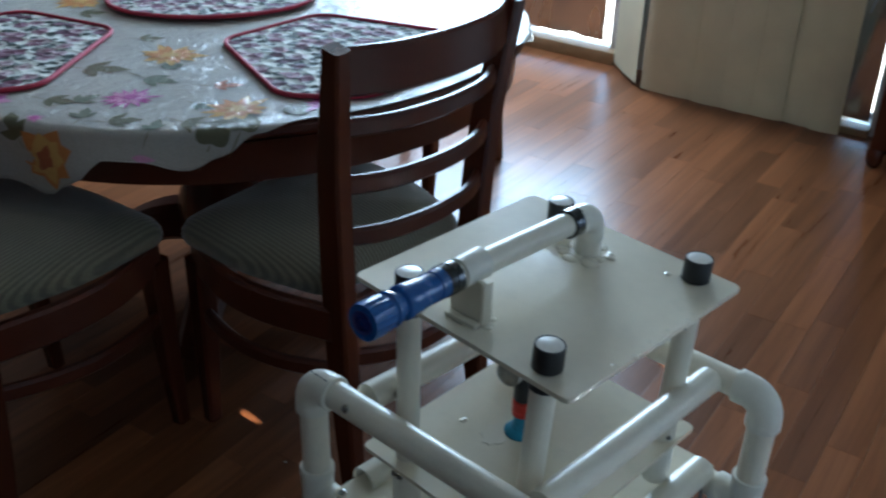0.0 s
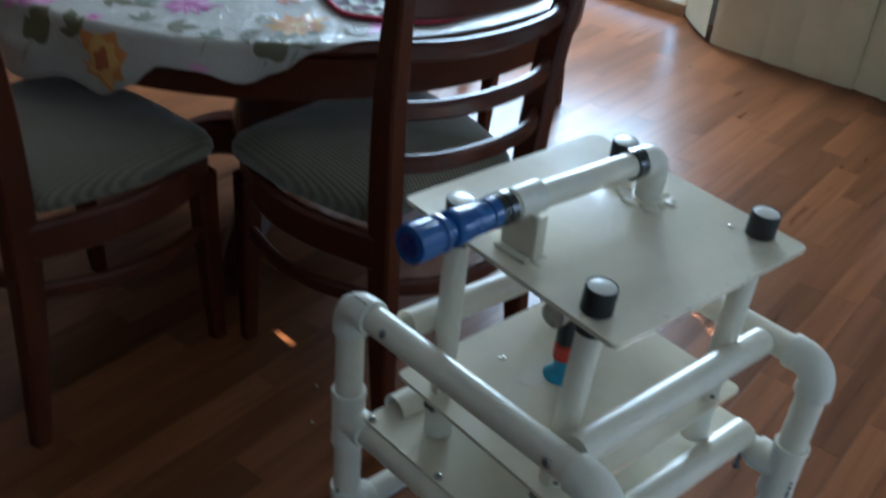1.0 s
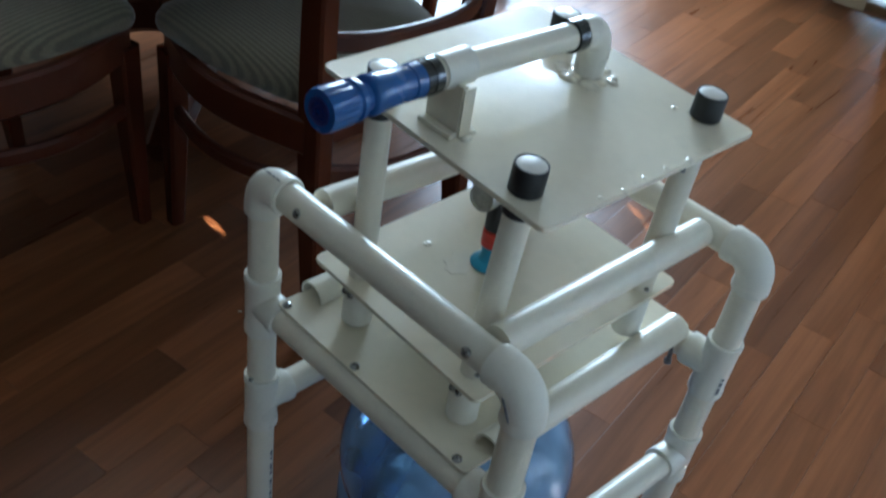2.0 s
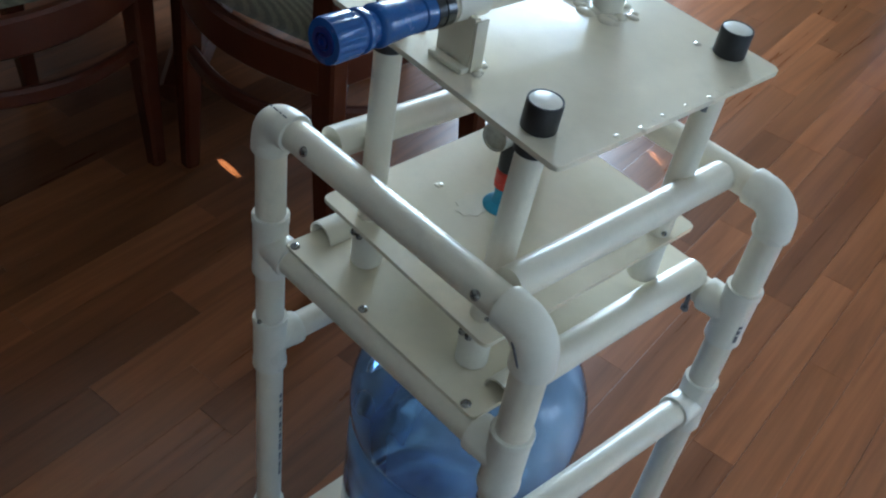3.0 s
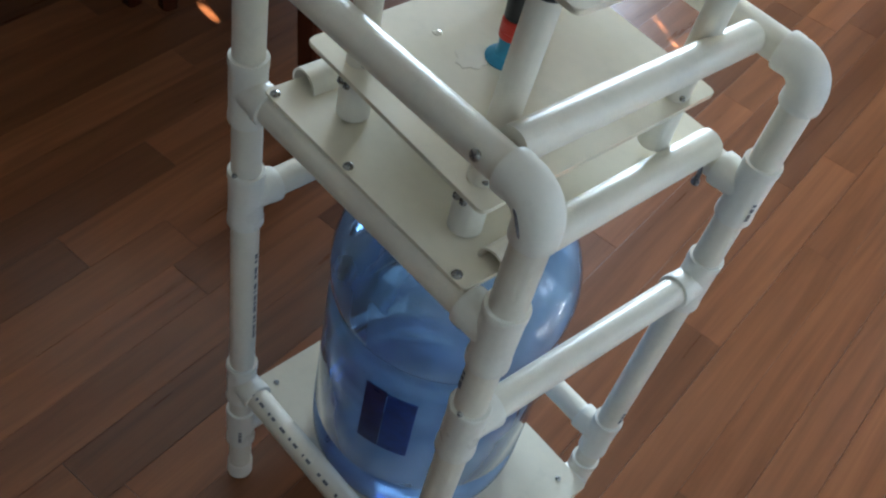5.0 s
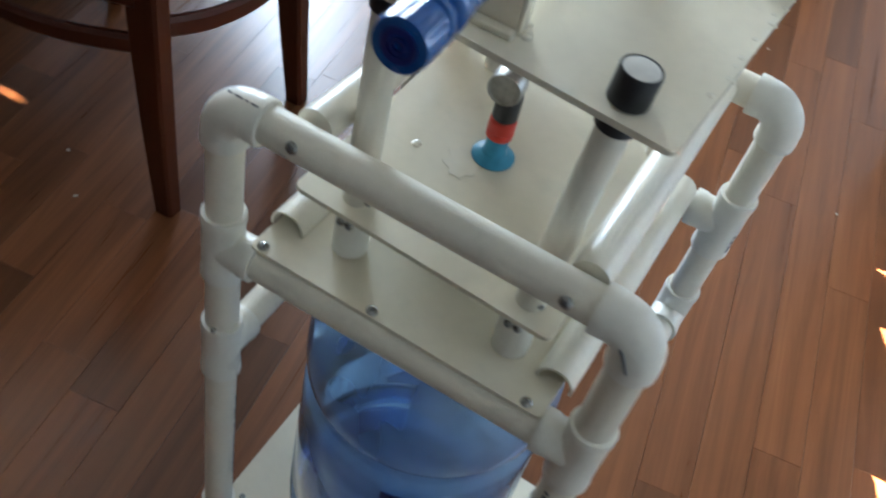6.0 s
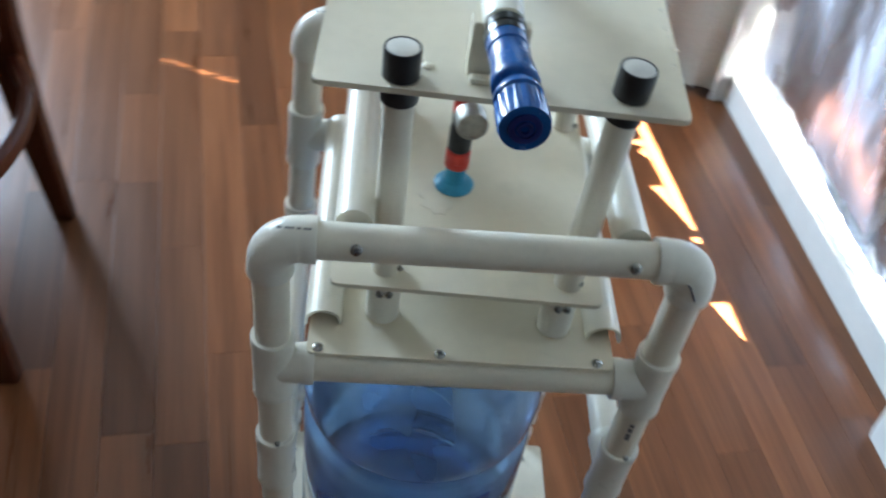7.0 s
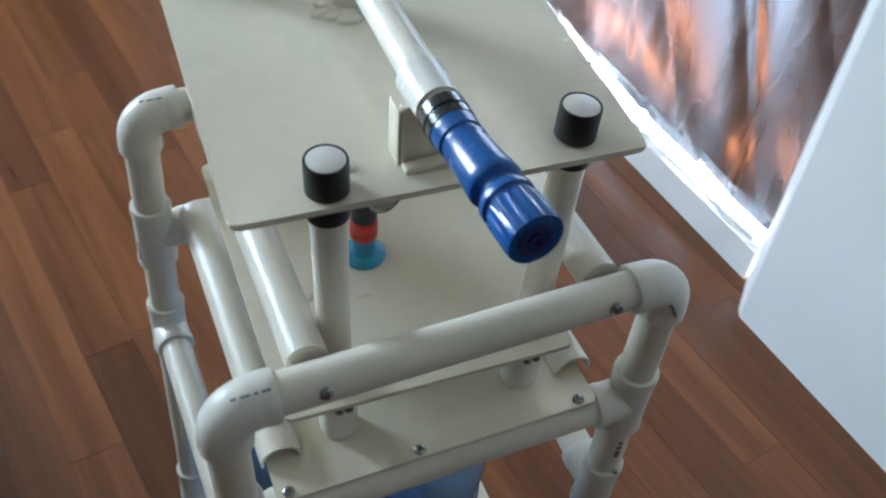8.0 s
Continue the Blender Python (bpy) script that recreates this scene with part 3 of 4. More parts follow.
def screw(at, way, parent=None, r=0.0047):
    """A crosshead screw whose head stands proud of a surface."""
    bm = turned([(-0.004, r * 0.5), (0, r), (0.0011, r), (0.0023, r * 0.72), (0.0027, r * 0.3)], at, way, 14)
    ob = part("screw", bm, STEEL, parent or stand, "steel screw")
    w = Vector(way).normalized()
    s = w.orthogonal().normalized()
    u = w.cross(s)
    c = Vector(at) + w * 0.0027
    slot = bmesh.new()
    for a, b in ((s, u), (u, s)):
        ring_mesh(slot, [[c - a * r * 0.55 - b * 0.0006, c - a * r * 0.55 + b * 0.0006, c - a * r * 0.55 + b * 0.0006 + w * 0.0003, c - a * r * 0.55 - b * 0.0006 + w * 0.0003],
                         [c + a * r * 0.55 - b * 0.0006, c + a * r * 0.55 + b * 0.0006, c + a * r * 0.55 + b * 0.0006 + w * 0.0003, c + a * r * 0.55 - b * 0.0006 + w * 0.0003]])
    part("cross_slot", slot, INK, ob)
    return ob


def pipe(a, b, r=R, material=None, label="", bore=0.84):
    return part("pipe", tube([a, b], r, 24, bore=bore), material or PVC, stand, label)


def socket(a, way, length, bm, r=RF):
    """One socket of a fitting, with a lip at its mouth."""
    return turned([(0, r - 0.001), (length - 0.012, r - 0.0004), (length - 0.009, r + 0.0004), (length - 0.0012, r + 0.0005), (length, r), (length, R - 0.001)], a, way, 24, bm)


def tee(at, along, branch, half=0.037):
    """A tee on a post, with one branch."""
    at = Vector(at)
    bm = turned([(-half, R), (-half, RF), (-half + 0.001, RF + 0.0005), (-half + 0.009, RF + 0.0004), (-half + 0.012, RF - 0.0004), (half - 0.012, RF - 0.0004), (half - 0.009, RF + 0.0004), (half - 0.001, RF + 0.0005), (half, RF), (half, R)], at, along, 24)
    socket(at, branch, 0.035, bm)
    return part("tee_fitting", bm, PVC_FITTING, stand)


def elbow(corner, into, down, r=RF, bend=0.0235, arm=0.036, name="elbow_fitting", material=None, parent=None):
    """A right-angled bend between two ways."""
    c, a, d = Vector(corner), Vector(into).normalized(), Vector(down).normalized()
    o = c + a * bend + d * bend
    path, radii = [c + a * arm, c + a * (arm - 0.001), c + a * (arm - 0.009), c + a * (arm - 0.012)], [r, r + 0.0005, r + 0.0004, r - 0.0002]
    for k in range(13):
        ang = math.pi / 2 * k / 12
        path.append(o - d * bend * math.cos(ang) - a * bend * math.sin(ang)), radii.append(r)
    path += [c + d * (arm - 0.012), c + d * (arm - 0.009), c + d * (arm - 0.001), c + d * arm]
    radii += [r - 0.0002, r + 0.0004, r + 0.0005, r]
    return part(name, tube(path, radii, 24), material or PVC_FITTING, parent or stand)


def printed_line(at, way, face, bars, r=R, high=0.0055, label="row of small black print"):
    """Unreadable print on a pipe: short dark bars along it. bars: start and length of each, in metres."""
    at, w, f = Vector(at), Vector(way).normalized(), Vector(face).normalized()
    f = (f - w * f.dot(w)).normalized()
    u = w.cross(f)
    bm = bmesh.new()
    for start, length in bars:
        rings = []
        for d in (start, start + length):
            rings.append([at + w * d + (r + 0.0004) * (math.cos(k) * f + math.sin(k) * u) for k in [high / r * (j / 4 - 0.5) for j in range(5)]])
        ring_mesh(bm, rings, closed_ring=False)
    return part("print", bm, INK, stand, label)


# uprights, with a tee for each bar that meets them, and bends on top
MATES = {"fl": ("fr", "rl"), "fr": ("fl", "rr"), "rl": ("rr", "fl"), "rr": ("rl", "fr")}
for key, (across, along) in MATES.items():
    top = TOPS[key]
    pipe(on_post(key, 0.0), on_post(key, top - 0.03))
    lean = (on_post(key, top) - on_post(key, 0)).normalized()
    for z, mate in ((Z_SHELF, across), (Z_RAIL, along), (Z_LOW, across), (Z_BASE, along)):
        tee(level(key, z), lean, level(mate, z) - level(key, z))
    elbow(on_post(key, top), on_post(across, TOPS[across]) - on_post(key, top), -lean)
    part("foot_cap", turned([(0, R + 0.0005), (0.001, R + 0.0020), (0.026, R + 0.0020), (0.028, R + 0.0006)], on_post(key, 0.0005), (0, 0, 1), 24), PVC_FITTING, stand)
# cross bars at the two ends, and rails along both sides
for a, b in (("fl", "fr"), ("rl", "rr")):
    way = (on_post(b, TOPS[b]) - on_post(a, TOPS[a])).normalized()
    pipe(on_post(a, TOPS[a]) + way * 0.028, on_post(b, TOPS[b]) - way * 0.028)
    for z in (Z_SHELF, Z_LOW):
        pipe(level(a, z) + way * 0.018, level(b, z) - way * 0.018)
for a, b in (("fl", "rl"), ("fr", "rr")):
    for z in (Z_RAIL, Z_BASE):
        way = (level(b, z) - level(a, z)).normalized()
        pipe(level(a, z) + way * 0.018, level(b, z) - way * 0.018)
for x in (-0.110, 0.110):
    part("pipe", tube([(x, 0.0175, Z_TOP_FRONT), (x * 0.985, 0.310, Z_TOP_REAR)], R, 24), PVC, stand, "long pipe screwed between the two end frames")
    screw((x * 0.97, -0.0150, Z_TOP_FRONT + 0.0055), (0, -0.92, 0.38))
    screw((x * 0.97, 0.3245 + R, Z_TOP_REAR), (0, 1, 0))
for key in ("fl", "fr"):
    at = on_post(key, Z_RAIL + 0.0385)
    screw(at + Vector((0.003, -R, 0)), (0.15, -1, 0), r=0.0028)

# lower shelf with its screws; it lies a little down towards the rear
Z1 = Z_SHELF + R


def sloped(bm, fall):
    """Lowers a shape towards the rear by so much over its depth."""
    for v in bm.verts:
        v.co.z -= fall * v.co.y / REAR
    return bm


shelf = part("shelf", sloped(prism(rounded([(-0.1435, -0.006), (0.1225, -0.006), (0.1245, 0.333), (-0.139, 0.333)], 0.006), Z1, Z1 + 0.0046, bevel=0.0011), DROP), SHEET, stand, "cream plastic sheet shelf", smooth=False)
for x in (-0.134, -0.030, 0.1075):
    screw((x, 0.000, Z1 + 0.0046), (0, -0.1, 1), shelf)
    screw((x + 0.004, 0.325, Z1 + 0.0046 - DROP), (0, 0.1, 1), shelf)


def half_pipe(x, y0, y1, z, r=0.0160, thick=0.0022, seg=14):
    """A split length of pipe lying open side down."""
    arc = [math.pi * (k / seg * 1.16 - 0.08) for k in range(seg + 1)]
    outline = [(x + r * math.cos(a), z + r * math.sin(a)) for a in arc] + [(x + (r - thick) * math.cos(a), z + (r - thick) * math.sin(a)) for a in arc[::-1]]
    bm = bmesh.new()
    return ring_mesh(bm, [[Vector((px, y, pz)) for px, pz in outline] for y in (y0, y1)])


for x in (-0.1315, 0.1165):
    part("half_pipe", sloped(half_pipe(x, 0.028, 0.315, Z1 + 0.0062), DROP), PVC, shelf, "split length of white pipe along the shelf's edge")

part("pin", turned([(0, 0.0030), (0.001, 0.0042), (0.006, 0.0042), (0.0065, 0.0024), (0.040, 0.0022)], (0.1225, 0.312, Z1 - 0.052), (0, 0, 1), 12), INK, shelf, "dark screw end sticking out below the shelf")

# legs of the upper part, middle plate, spacers, top plate
Z2, Z3 = 0.769, 0.9580
LEGS = (((-0.081, 0.0445), (-0.0835, 0.0500)), ((0.0720, 0.0400), (0.0845, 0.0480)), ((-0.077, 0.266), (-0.074, 0.272)), ((0.090, 0.258), (0.097, 0.267)))
part("middle_plate", prism(rounded([(-0.127, 0.024), (0.1025, 0.0165), (0.109, 0.297), (-0.123, 0.305)], 0.007), Z2 - 0.0046, Z2, bevel=0.001), SHEET, stand, "cream plastic sheet between the long pipes", smooth=False)
top_plate = part("top_plate", prism(rounded([(-0.1465, 0.037), (0.1255, 0.0225), (0.1365, 0.286), (-0.1355, 0.3005)], 0.0065), Z3, Z3 + 0.0050, bevel=0.0013), SHEET, stand, "cream plastic sheet top with rounded corners", smooth=False)
ZT = Z3 + 0.0052
for (x0, y0), (x1, y1) in LEGS:
    base, tip = Vector((x0, y0, Z1 + 0.0046)), Vector((x1, y1, 0.984))
    w = (tip - base).normalized()
    leg = part("leg", tube([base, tip - w * 0.001], 0.0120, 22), PVC, stand)
    part("spacer", turned([(0, 0.0140), (0.001, 0.0148), (Z2 - 0.0046 - base.z - 0.001, 0.0148), (Z2 - 0.0046 - base.z, 0.0140)], base, (0, 0, 1), 22), PVC_FITTING, leg, "short white tube round the leg")
    low, high = base + w * ((Z3 - 0.0155 - base.z) / w.z), base + w * ((Z3 - 0.0002 - base.z) / w.z)
    part("collar", turned([(0, 0.0131), (0.0009, 0.0142), (0.014, 0.0142), (0.015, 0.0135)], low, w, 24), BLACK_RUBBER, leg, "black rubber collar under the plate")
    cap_at = base + w * ((ZT - base.z) / w.z)
    cap = part("cap", turned([(0, 0.0131), (0.0008, 0.0139), (0.0225, 0.0139), (0.0240, 0.0135), (0.0240, 0.0126), (0.0224, 0.0123)], cap_at, w, 28), BLACK_RUBBER, leg, "black rubber cap with a pale disc on top")
    part("disc", turned([(0.0225, 0.0122), (0.0236, 0.0121), (0.0241, 0.0108)], cap_at, w, 28), CAP_DISC, cap, "pale shiny disc")
    if y0 < 0.1:
        for dx in (-0.0038, 0.0038):
            screw((x0 + dx, y0 - 0.0145, 0.7520), (dx * 40, -1, 0), leg, r=0.0038)
    screw((x0 + 0.0113, y0 - 0.0045, Z2 + 0.006), (1, -0.4, 0), leg, r=0.0028)

# hose line on the top plate
PX, ZH = -0.0168, 1.0120
hose = part("hose_line", tube([(PX, 0.036, ZH + 0.003), (PX + 0.005, 0.200, ZH - 0.003)], 0.0120, 24), PVC, top_plate, "thin white pipe carried above the top plate")
elbow((PX + 0.006, 0.2345, ZH - 0.004), (0, -1, 0), (0, 0, -1), r=0.0142, bend=0.0165, arm=0.027, parent=hose)
part("pipe", tube([(PX + 0.006, 0.2345, ZH - 0.026), (PX + 0.006, 0.2345, ZT)], 0.0137, 24), PVC_FITTING, hose)
part("coupling", turned([(0, 0.0126), (0, 0.0144), (0.031, 0.0151), (0.0325, 0.0135), (0.0325, 0.0122)], (PX, 0.043, ZH + 0.003), (0, 1, -0.03), 28), PVC_FITTING, hose, "white reducing coupling")
part("band", turned([(0, 0.0126), (0, 0.0146), (0.0145, 0.0146), (0.0145, 0.0126)], (PX + 0.005, 0.195, ZH - 0.003), (0, 1, -0.03), 28), TAPE, hose, "shiny black band")
part("band", turned([(0, 0.0122), (0, 0.0148), (0.0063, 0.0151), (0.0068, 0.0142), (0.0081, 0.0142), (0.0086, 0.0151), (0.017, 0.0149), (0.017, 0.0135)], (PX, 0.021, ZH + 0.0035), (0, 1, -0.03), 28), TAPE, hose, "shiny black band")


def ribbed(at, way, d0, d1, r, ribs, deep):
    """A grip collar with ribs along it."""
    w = Vector(way).normalized()
    s = w.orthogonal().normalized()
    u = w.cross(s)
    rings = []
    n = ribs * 4
    for d, k in ((d0, 0.90), (d0 + 0.001, 1.0), (d1 - 0.003, 1.02), (d1, 0.97), (d1, 0.66)):
        rings.append([Vector(at) + w * d + (r * k - (deep if 0 < i % 4 < 3 and 0.97 < k else 0)) * (math.cos(a) * s + math.sin(a) * u) for i, a in [(i, 2 * math.pi * i / n) for i in range(n)]])
    bm = bmesh.new()
    return ring_mesh(bm, rings)


A = (PX, 0.022, ZH + 0.0035)
OUT = (0.05, -1, 0.055)
connector = part("hose_connector", turned([(0.0000, 0.0117), (0.0000, 0.0141), (0.0037, 0.0144), (0.0066, 0.0141), (0.0112, 0.0139), (0.0122, 0.0126), (0.0159, 0.0126), (0.0168, 0.0141), (0.0225, 0.0136), (0.0319, 0.0142), (0.0468, 0.0156), (0.0524, 0.0159), (0.0542, 0.0149), (0.0557, 0.0119), (0.0617, 0.0117), (0.0627, 0.0151), (0.0645, 0.0161), (0.0683, 0.0161), (0.0697, 0.0144), (0.0730, 0.0141)], A, OUT, 36), BLUE, hose, "blue plastic snap-on hose connector")
part("grip_collar", ribbed(A, OUT, 0.0725, 0.0975, 0.0164, 16, 0.0010), BLUE, connector, "ribbed blue collar")
part("mouth", turned([(0.0940, 0.0107), (0.0988, 0.0102), (0.0988, 0.0065), (0.0940, 0.0062), (0.0940, 0.0050), (0.0997, 0.0049), (0.0997, 0.0027), (0.0916, 0.0025)], A, OUT, 32), DEEP_BLUE, connector, "dark blue open mouth")
bracket = part("bracket", prism([(-0.0345, 0.0554), (0.0024, 0.0535), (0.0027, 0.0589), (-0.0342, 0.0608)], ZT, ZH - 0.004, bevel=0.0008), SHEET, top_plate, "upright cream plastic bracket under the hose line", smooth=False)
part("bracket_foot", slab(-0.0345, 0.0032, 0.0450, 0.0533, ZT, ZT + 0.0047, 0.0011), SHEET, bracket, smooth=False)
part("bracket_side", slab(-0.0365, -0.0347, 0.0558, 0.0720, ZT, ZH - 0.006, 0.0005), SHEET, bracket)
part("bracket_side", slab(0.0030, 0.0046, 0.0540, 0.0666, ZT, ZH - 0.006, 0.0005), SHEET, bracket)


VX, VY = -0.0215, 0.158                                 # the little valve between the plates


def glue_beads(centre, spread, n, seed, z, size=0.0063, parent=None):
    rnd = random.Random(seed)
    for _ in range(n):
        bm = bmesh.new()
        a, d = rnd.uniform(0, 6.28), spread * (0.6 + 0.5 * rnd.random())
        r = size * rnd.uniform(0.5, 1.1)
        m = Matrix.Translation((centre[0] + d * math.cos(a), centre[1] + d * math.sin(a), z)) @ Matrix.Diagonal((r * rnd.uniform(0.8, 1.6), r, r * 0.42, 1))
        bmesh.ops.create_icosphere(bm, subdivisions=2, radius=1.0, matrix=m)
        part("glue_bead", bm, GLUE, parent or top_plate, "bead of clear glue")


glue_beads((PX + 0.006, 0.2345), 0.023, 26, 3, ZT, 0.0070)
glue_beads((PX + 0.014, 0.062), 0.013, 9, 5, ZT, 0.0042)
smear = [(-0.037 + (0.014 + 0.006 * wobble(3 * math.cos(a), 3 * math.sin(a), 1.0)) * math.cos(a), 0.137 + (0.021 + 0.009 * wobble(3 * math.cos(a), 3 * math.sin(a), 5.0)) * math.sin(a)) for a in [2 * math.pi * k / 40 for k in range(40)]]
part("glue_smear", prism(smear, Z2 + 0.0001, Z2 + 0.0005), GLUE, stand, "flat smear of dried clear glue")
glue_beads((VX - 0.060, VY - 0.030), 0.004, 2, 67, Z2 - 0.0004, 0.0036, stand)
glue_beads((-0.070, 0.060), 0.010, 4, 8, ZT, 0.0045)
glue_beads((0.078, 0.257), 0.008, 3, 29, ZT - 0.0004, 0.0036)
for k in range(16):
    glue_beads((0.1225 + 0.00055 * k, 0.034 + 0.0135 * k), 0.0022, 1, 40 + k, ZT - 0.0011, 0.0038)

# little valve between the plates
valve = part("valve", turned([(0, 0.0085), (0.002, 0.0106), (0.024, 0.0106), (0.027, 0.0096), (0.031, 0.0096), (0.040, 0.0102)], (VX, VY, 0.8117), (0, 0, 1), 22), BLACK_RUBBER, stand, "small black valve standing on the middle plate")
part("suction_foot", turned([(0, 0.0182), (0.0016, 0.0186), (0.0035, 0.0168), (0.0065, 0.0110), (0.010, 0.0094), (0.016, 0.0092), (0.024, 0.0096)], (VX, VY, Z2 + 0.0003), (0, 0, 1), 28), LIGHT_BLUE, valve, "light blue rubber foot")
part("red_ring", turned([(0, 0.0096), (0.001, 0.0112), (0.006, 0.0114), (0.007, 0.0104), (0.008, 0.0114), (0.0175, 0.0112), (0.019, 0.0098)], (VX, VY, 0.7925), (0, 0, 1), 26), RED, valve, "red plastic ring")
part("knob", turned([(0, 0.0090), (0.004, 0.0095), (0.006, 0.0135), (0.022, 0.0137), (0.0232, 0.0131), (0.0233, 0.0115), (0.0223, 0.0110), (0.0223, 0.002)], (VX + 0.002, VY - 0.012, 0.8630), (0.12, -1, 0.05), 30), DULL_STEEL, valve, "dull metal knob")
part("red_top", turned([(0, 0.0086), (0.001, 0.0100), (0.036, 0.0100), (0.038, 0.0072), (0.1055, 0.0054)], (VX, VY, 0.8519), (0, 0, 1), 22), RED, valve, "red plastic stem")

# board at the bottom
board = part("base_board", prism(rounded([(-0.2000, 0.030), (0.182, 0.026), (0.182, 0.300), (-0.205, 0.304)], 0.005), Z_BASE + R + 0.0003, Z_BASE + R + 0.0052, bevel=0.001), SHEET, stand, "white plastic base board", smooth=False)
ZB = Z_BASE + R + 0.0052
for x, y in ((-0.180, 0.062), (0.152, 0.276), (-0.178, 0.272), (0.152, 0.062)):
    screw((x, y, ZB), (0, 0, 1), board, r=0.0038)

# print on the pipes
ROW = [(0.0, 0.005), (0.007, 0.003), (0.012, 0.007), (0.024, 0.003), (0.029, 0.005), (0.040, 0.008), (0.052, 0.003), (0.058, 0.006), (0.070, 0.002), (0.075, 0.006), (0.090, 0.004), (0.097, 0.007), (0.112, 0.003), (0.118, 0.005)]
UP_FL = on_post("fl", 0.8) - on_post("fl", 0.0)
printed_line(on_post("fl", 0.325), UP_FL, (0.940, 0.33, 0), [(a * 1.20, b * 1.5) for a, b in ROW], high=0.0042)
printed_line(level("fl", Z_LOW) + Vector((0.030, 0, 0)), (1, 0, 0), (0, -0.45, 0.9), [(a * 1.5, b * 1.2) for a, b in ROW], high=0.0036)
printed_line(level("fr", Z_RAIL) + Vector((0, 0.055, -0.0035)), level("rr", Z_RAIL) - level("fr", Z_RAIL), (0.8, 0, 0.55), [(a * 1.35, b) for a, b in ROW], high=0.0026)
for key, z, f in (("fl", 0.102, (0.8, -0.6, 0)), ("rr", 0.655, (0.9, -0.45, 0)), ("rr", 0.270, (0.9, -0.45, 0)), ("fr", 0.625, (-0.3, -1, 0)), ("rl", 0.655, (-0.9, -0.4, 0))):
    printed_line(on_post(key, z), on_post(key, 0.8) - on_post(key, 0), f, [(0, 0.010), (0.012, 0.006), (0.020, 0.004)], r=RF + 0.0002, high=0.0042, label="small black stamp")
printed_line(on_post("fl", Z_TOP_FRONT) + Vector((0.006, 0, 0)), (1, 0, 0), (0, -0.35, 0.94), [(0, 0.004), (0.006, 0.007), (0.015, 0.003), (0.020, 0.006)], r=RF + 0.0003, high=0.0014, label="moulded stamp on the bend")
printed_line(on_post("rl", Z_TOP_REAR) + Vector((0.004, 0, 0)), (1, 0, 0), (0, -0.35, 0.94), [(0, 0.004), (0.006, 0.006), (0.014, 0.005)], r=RF + 0.0003, high=0.0014, label="moulded stamp on the bend")
printed_line((0.0945, 0.2565, 0.9150), (0.05, 0.05, 1), (0.6, -0.8, 0), [(0, 0.006), (0.008, 0.004), (0.014, 0.006)], r=0.0121, high=0.005, label="small black print")
part("scuff", tube(curve([(0.1500, -0.0172, 0.8370), (0.1535, -0.0176, 0.8330), (0.1565, -0.0176, 0.8270), (0.1610, -0.0174, 0.8180)], 4), [0.0004] + [0.0011] * 11 + [0.0005], 8), INK, stand, "dark scuff on the bend")

# ---- water jug ----
JX, JY, JR = -0.022, 0.170, 0.1370
jug = thing("water_jug", "large clear blue plastic water jug standing on the base board", "water jug", Matrix.Translation((JX, JY, ZB)))
PROFILE = [(0.002, 0.05), (0.0, 0.108), (0.004, 0.121), (0.014, 0.131), (0.03, 0.1345), (0.062, 0.135), (0.068, 0.131), (0.076, 0.131), (0.082, 0.135), (0.200, 0.135), (0.248, 0.135), (0.266, 0.1345), (0.274, 0.1325),
           (0.278, 0.1275), (0.282, 0.1255), (0.294, 0.1250), (0.298, 0.1270), (0.303, 0.1325), (0.311, JR - 0.002), (0.332, JR), (0.350, JR - 0.001), (0.365, JR - 0.004),
           (0.382, JR - 0.010), (0.400, JR - 0.022), (0.417, JR - 0.040), (0.430, JR - 0.062), (0.439, JR - 0.084), (0.444, 0.036), (0.449, 0.029), (0.476, 0.0275), (0.478, 0.0295), (0.484, 0.0295), (0.486, 0.0265)]
part("body", turned(PROFILE, seg=72, caps=(True, False)), JUG, jug, "blue see-through plastic body with a waist and grooves")
part("base_ring", turned([(0.003, 0.104), (0.0045, 0.118), (0.014, 0.127), (0.022, 0.1285), (0.022, 0.124), (0.010, 0.100)], seg=60, caps=(False, False)), JUG_THICK, jug, "thick darker base ring")


def patch(r, a0, a1, z0, z1, n=16):
    bm = bmesh.new()
    rings = []
    for rr, zz in ((r, z0), (r, z1), (r - 0.0006, z1), (r - 0.0006, z0)):
        rings.append([Vector((rr * math.cos(radians(a)), rr * math.sin(radians(a)), zz)) for a in [a0 + (a1 - a0) * k / n for k in range(n + 1)]])
    ring_mesh(bm, rings + [rings[0]], closed_ring=False)
    return bm


label_part = part("label", patch(0.1362, -67.5, -53, 0.152, 0.2570), LABEL_BLUE, jug, "royal blue label on the jug")
part("label_edge", patch(0.1364, -79, -68, 0.152, 0.2600), LABEL_DARK, label_part, "navy blue edge of the label")
part("cap", turned([(0.457, 0.030), (0.458, 0.0315), (0.480, 0.0315), (0.485, 0.029), (0.486, 0.01)], seg=32), DEEP_BLUE, jug, "dark blue cap")

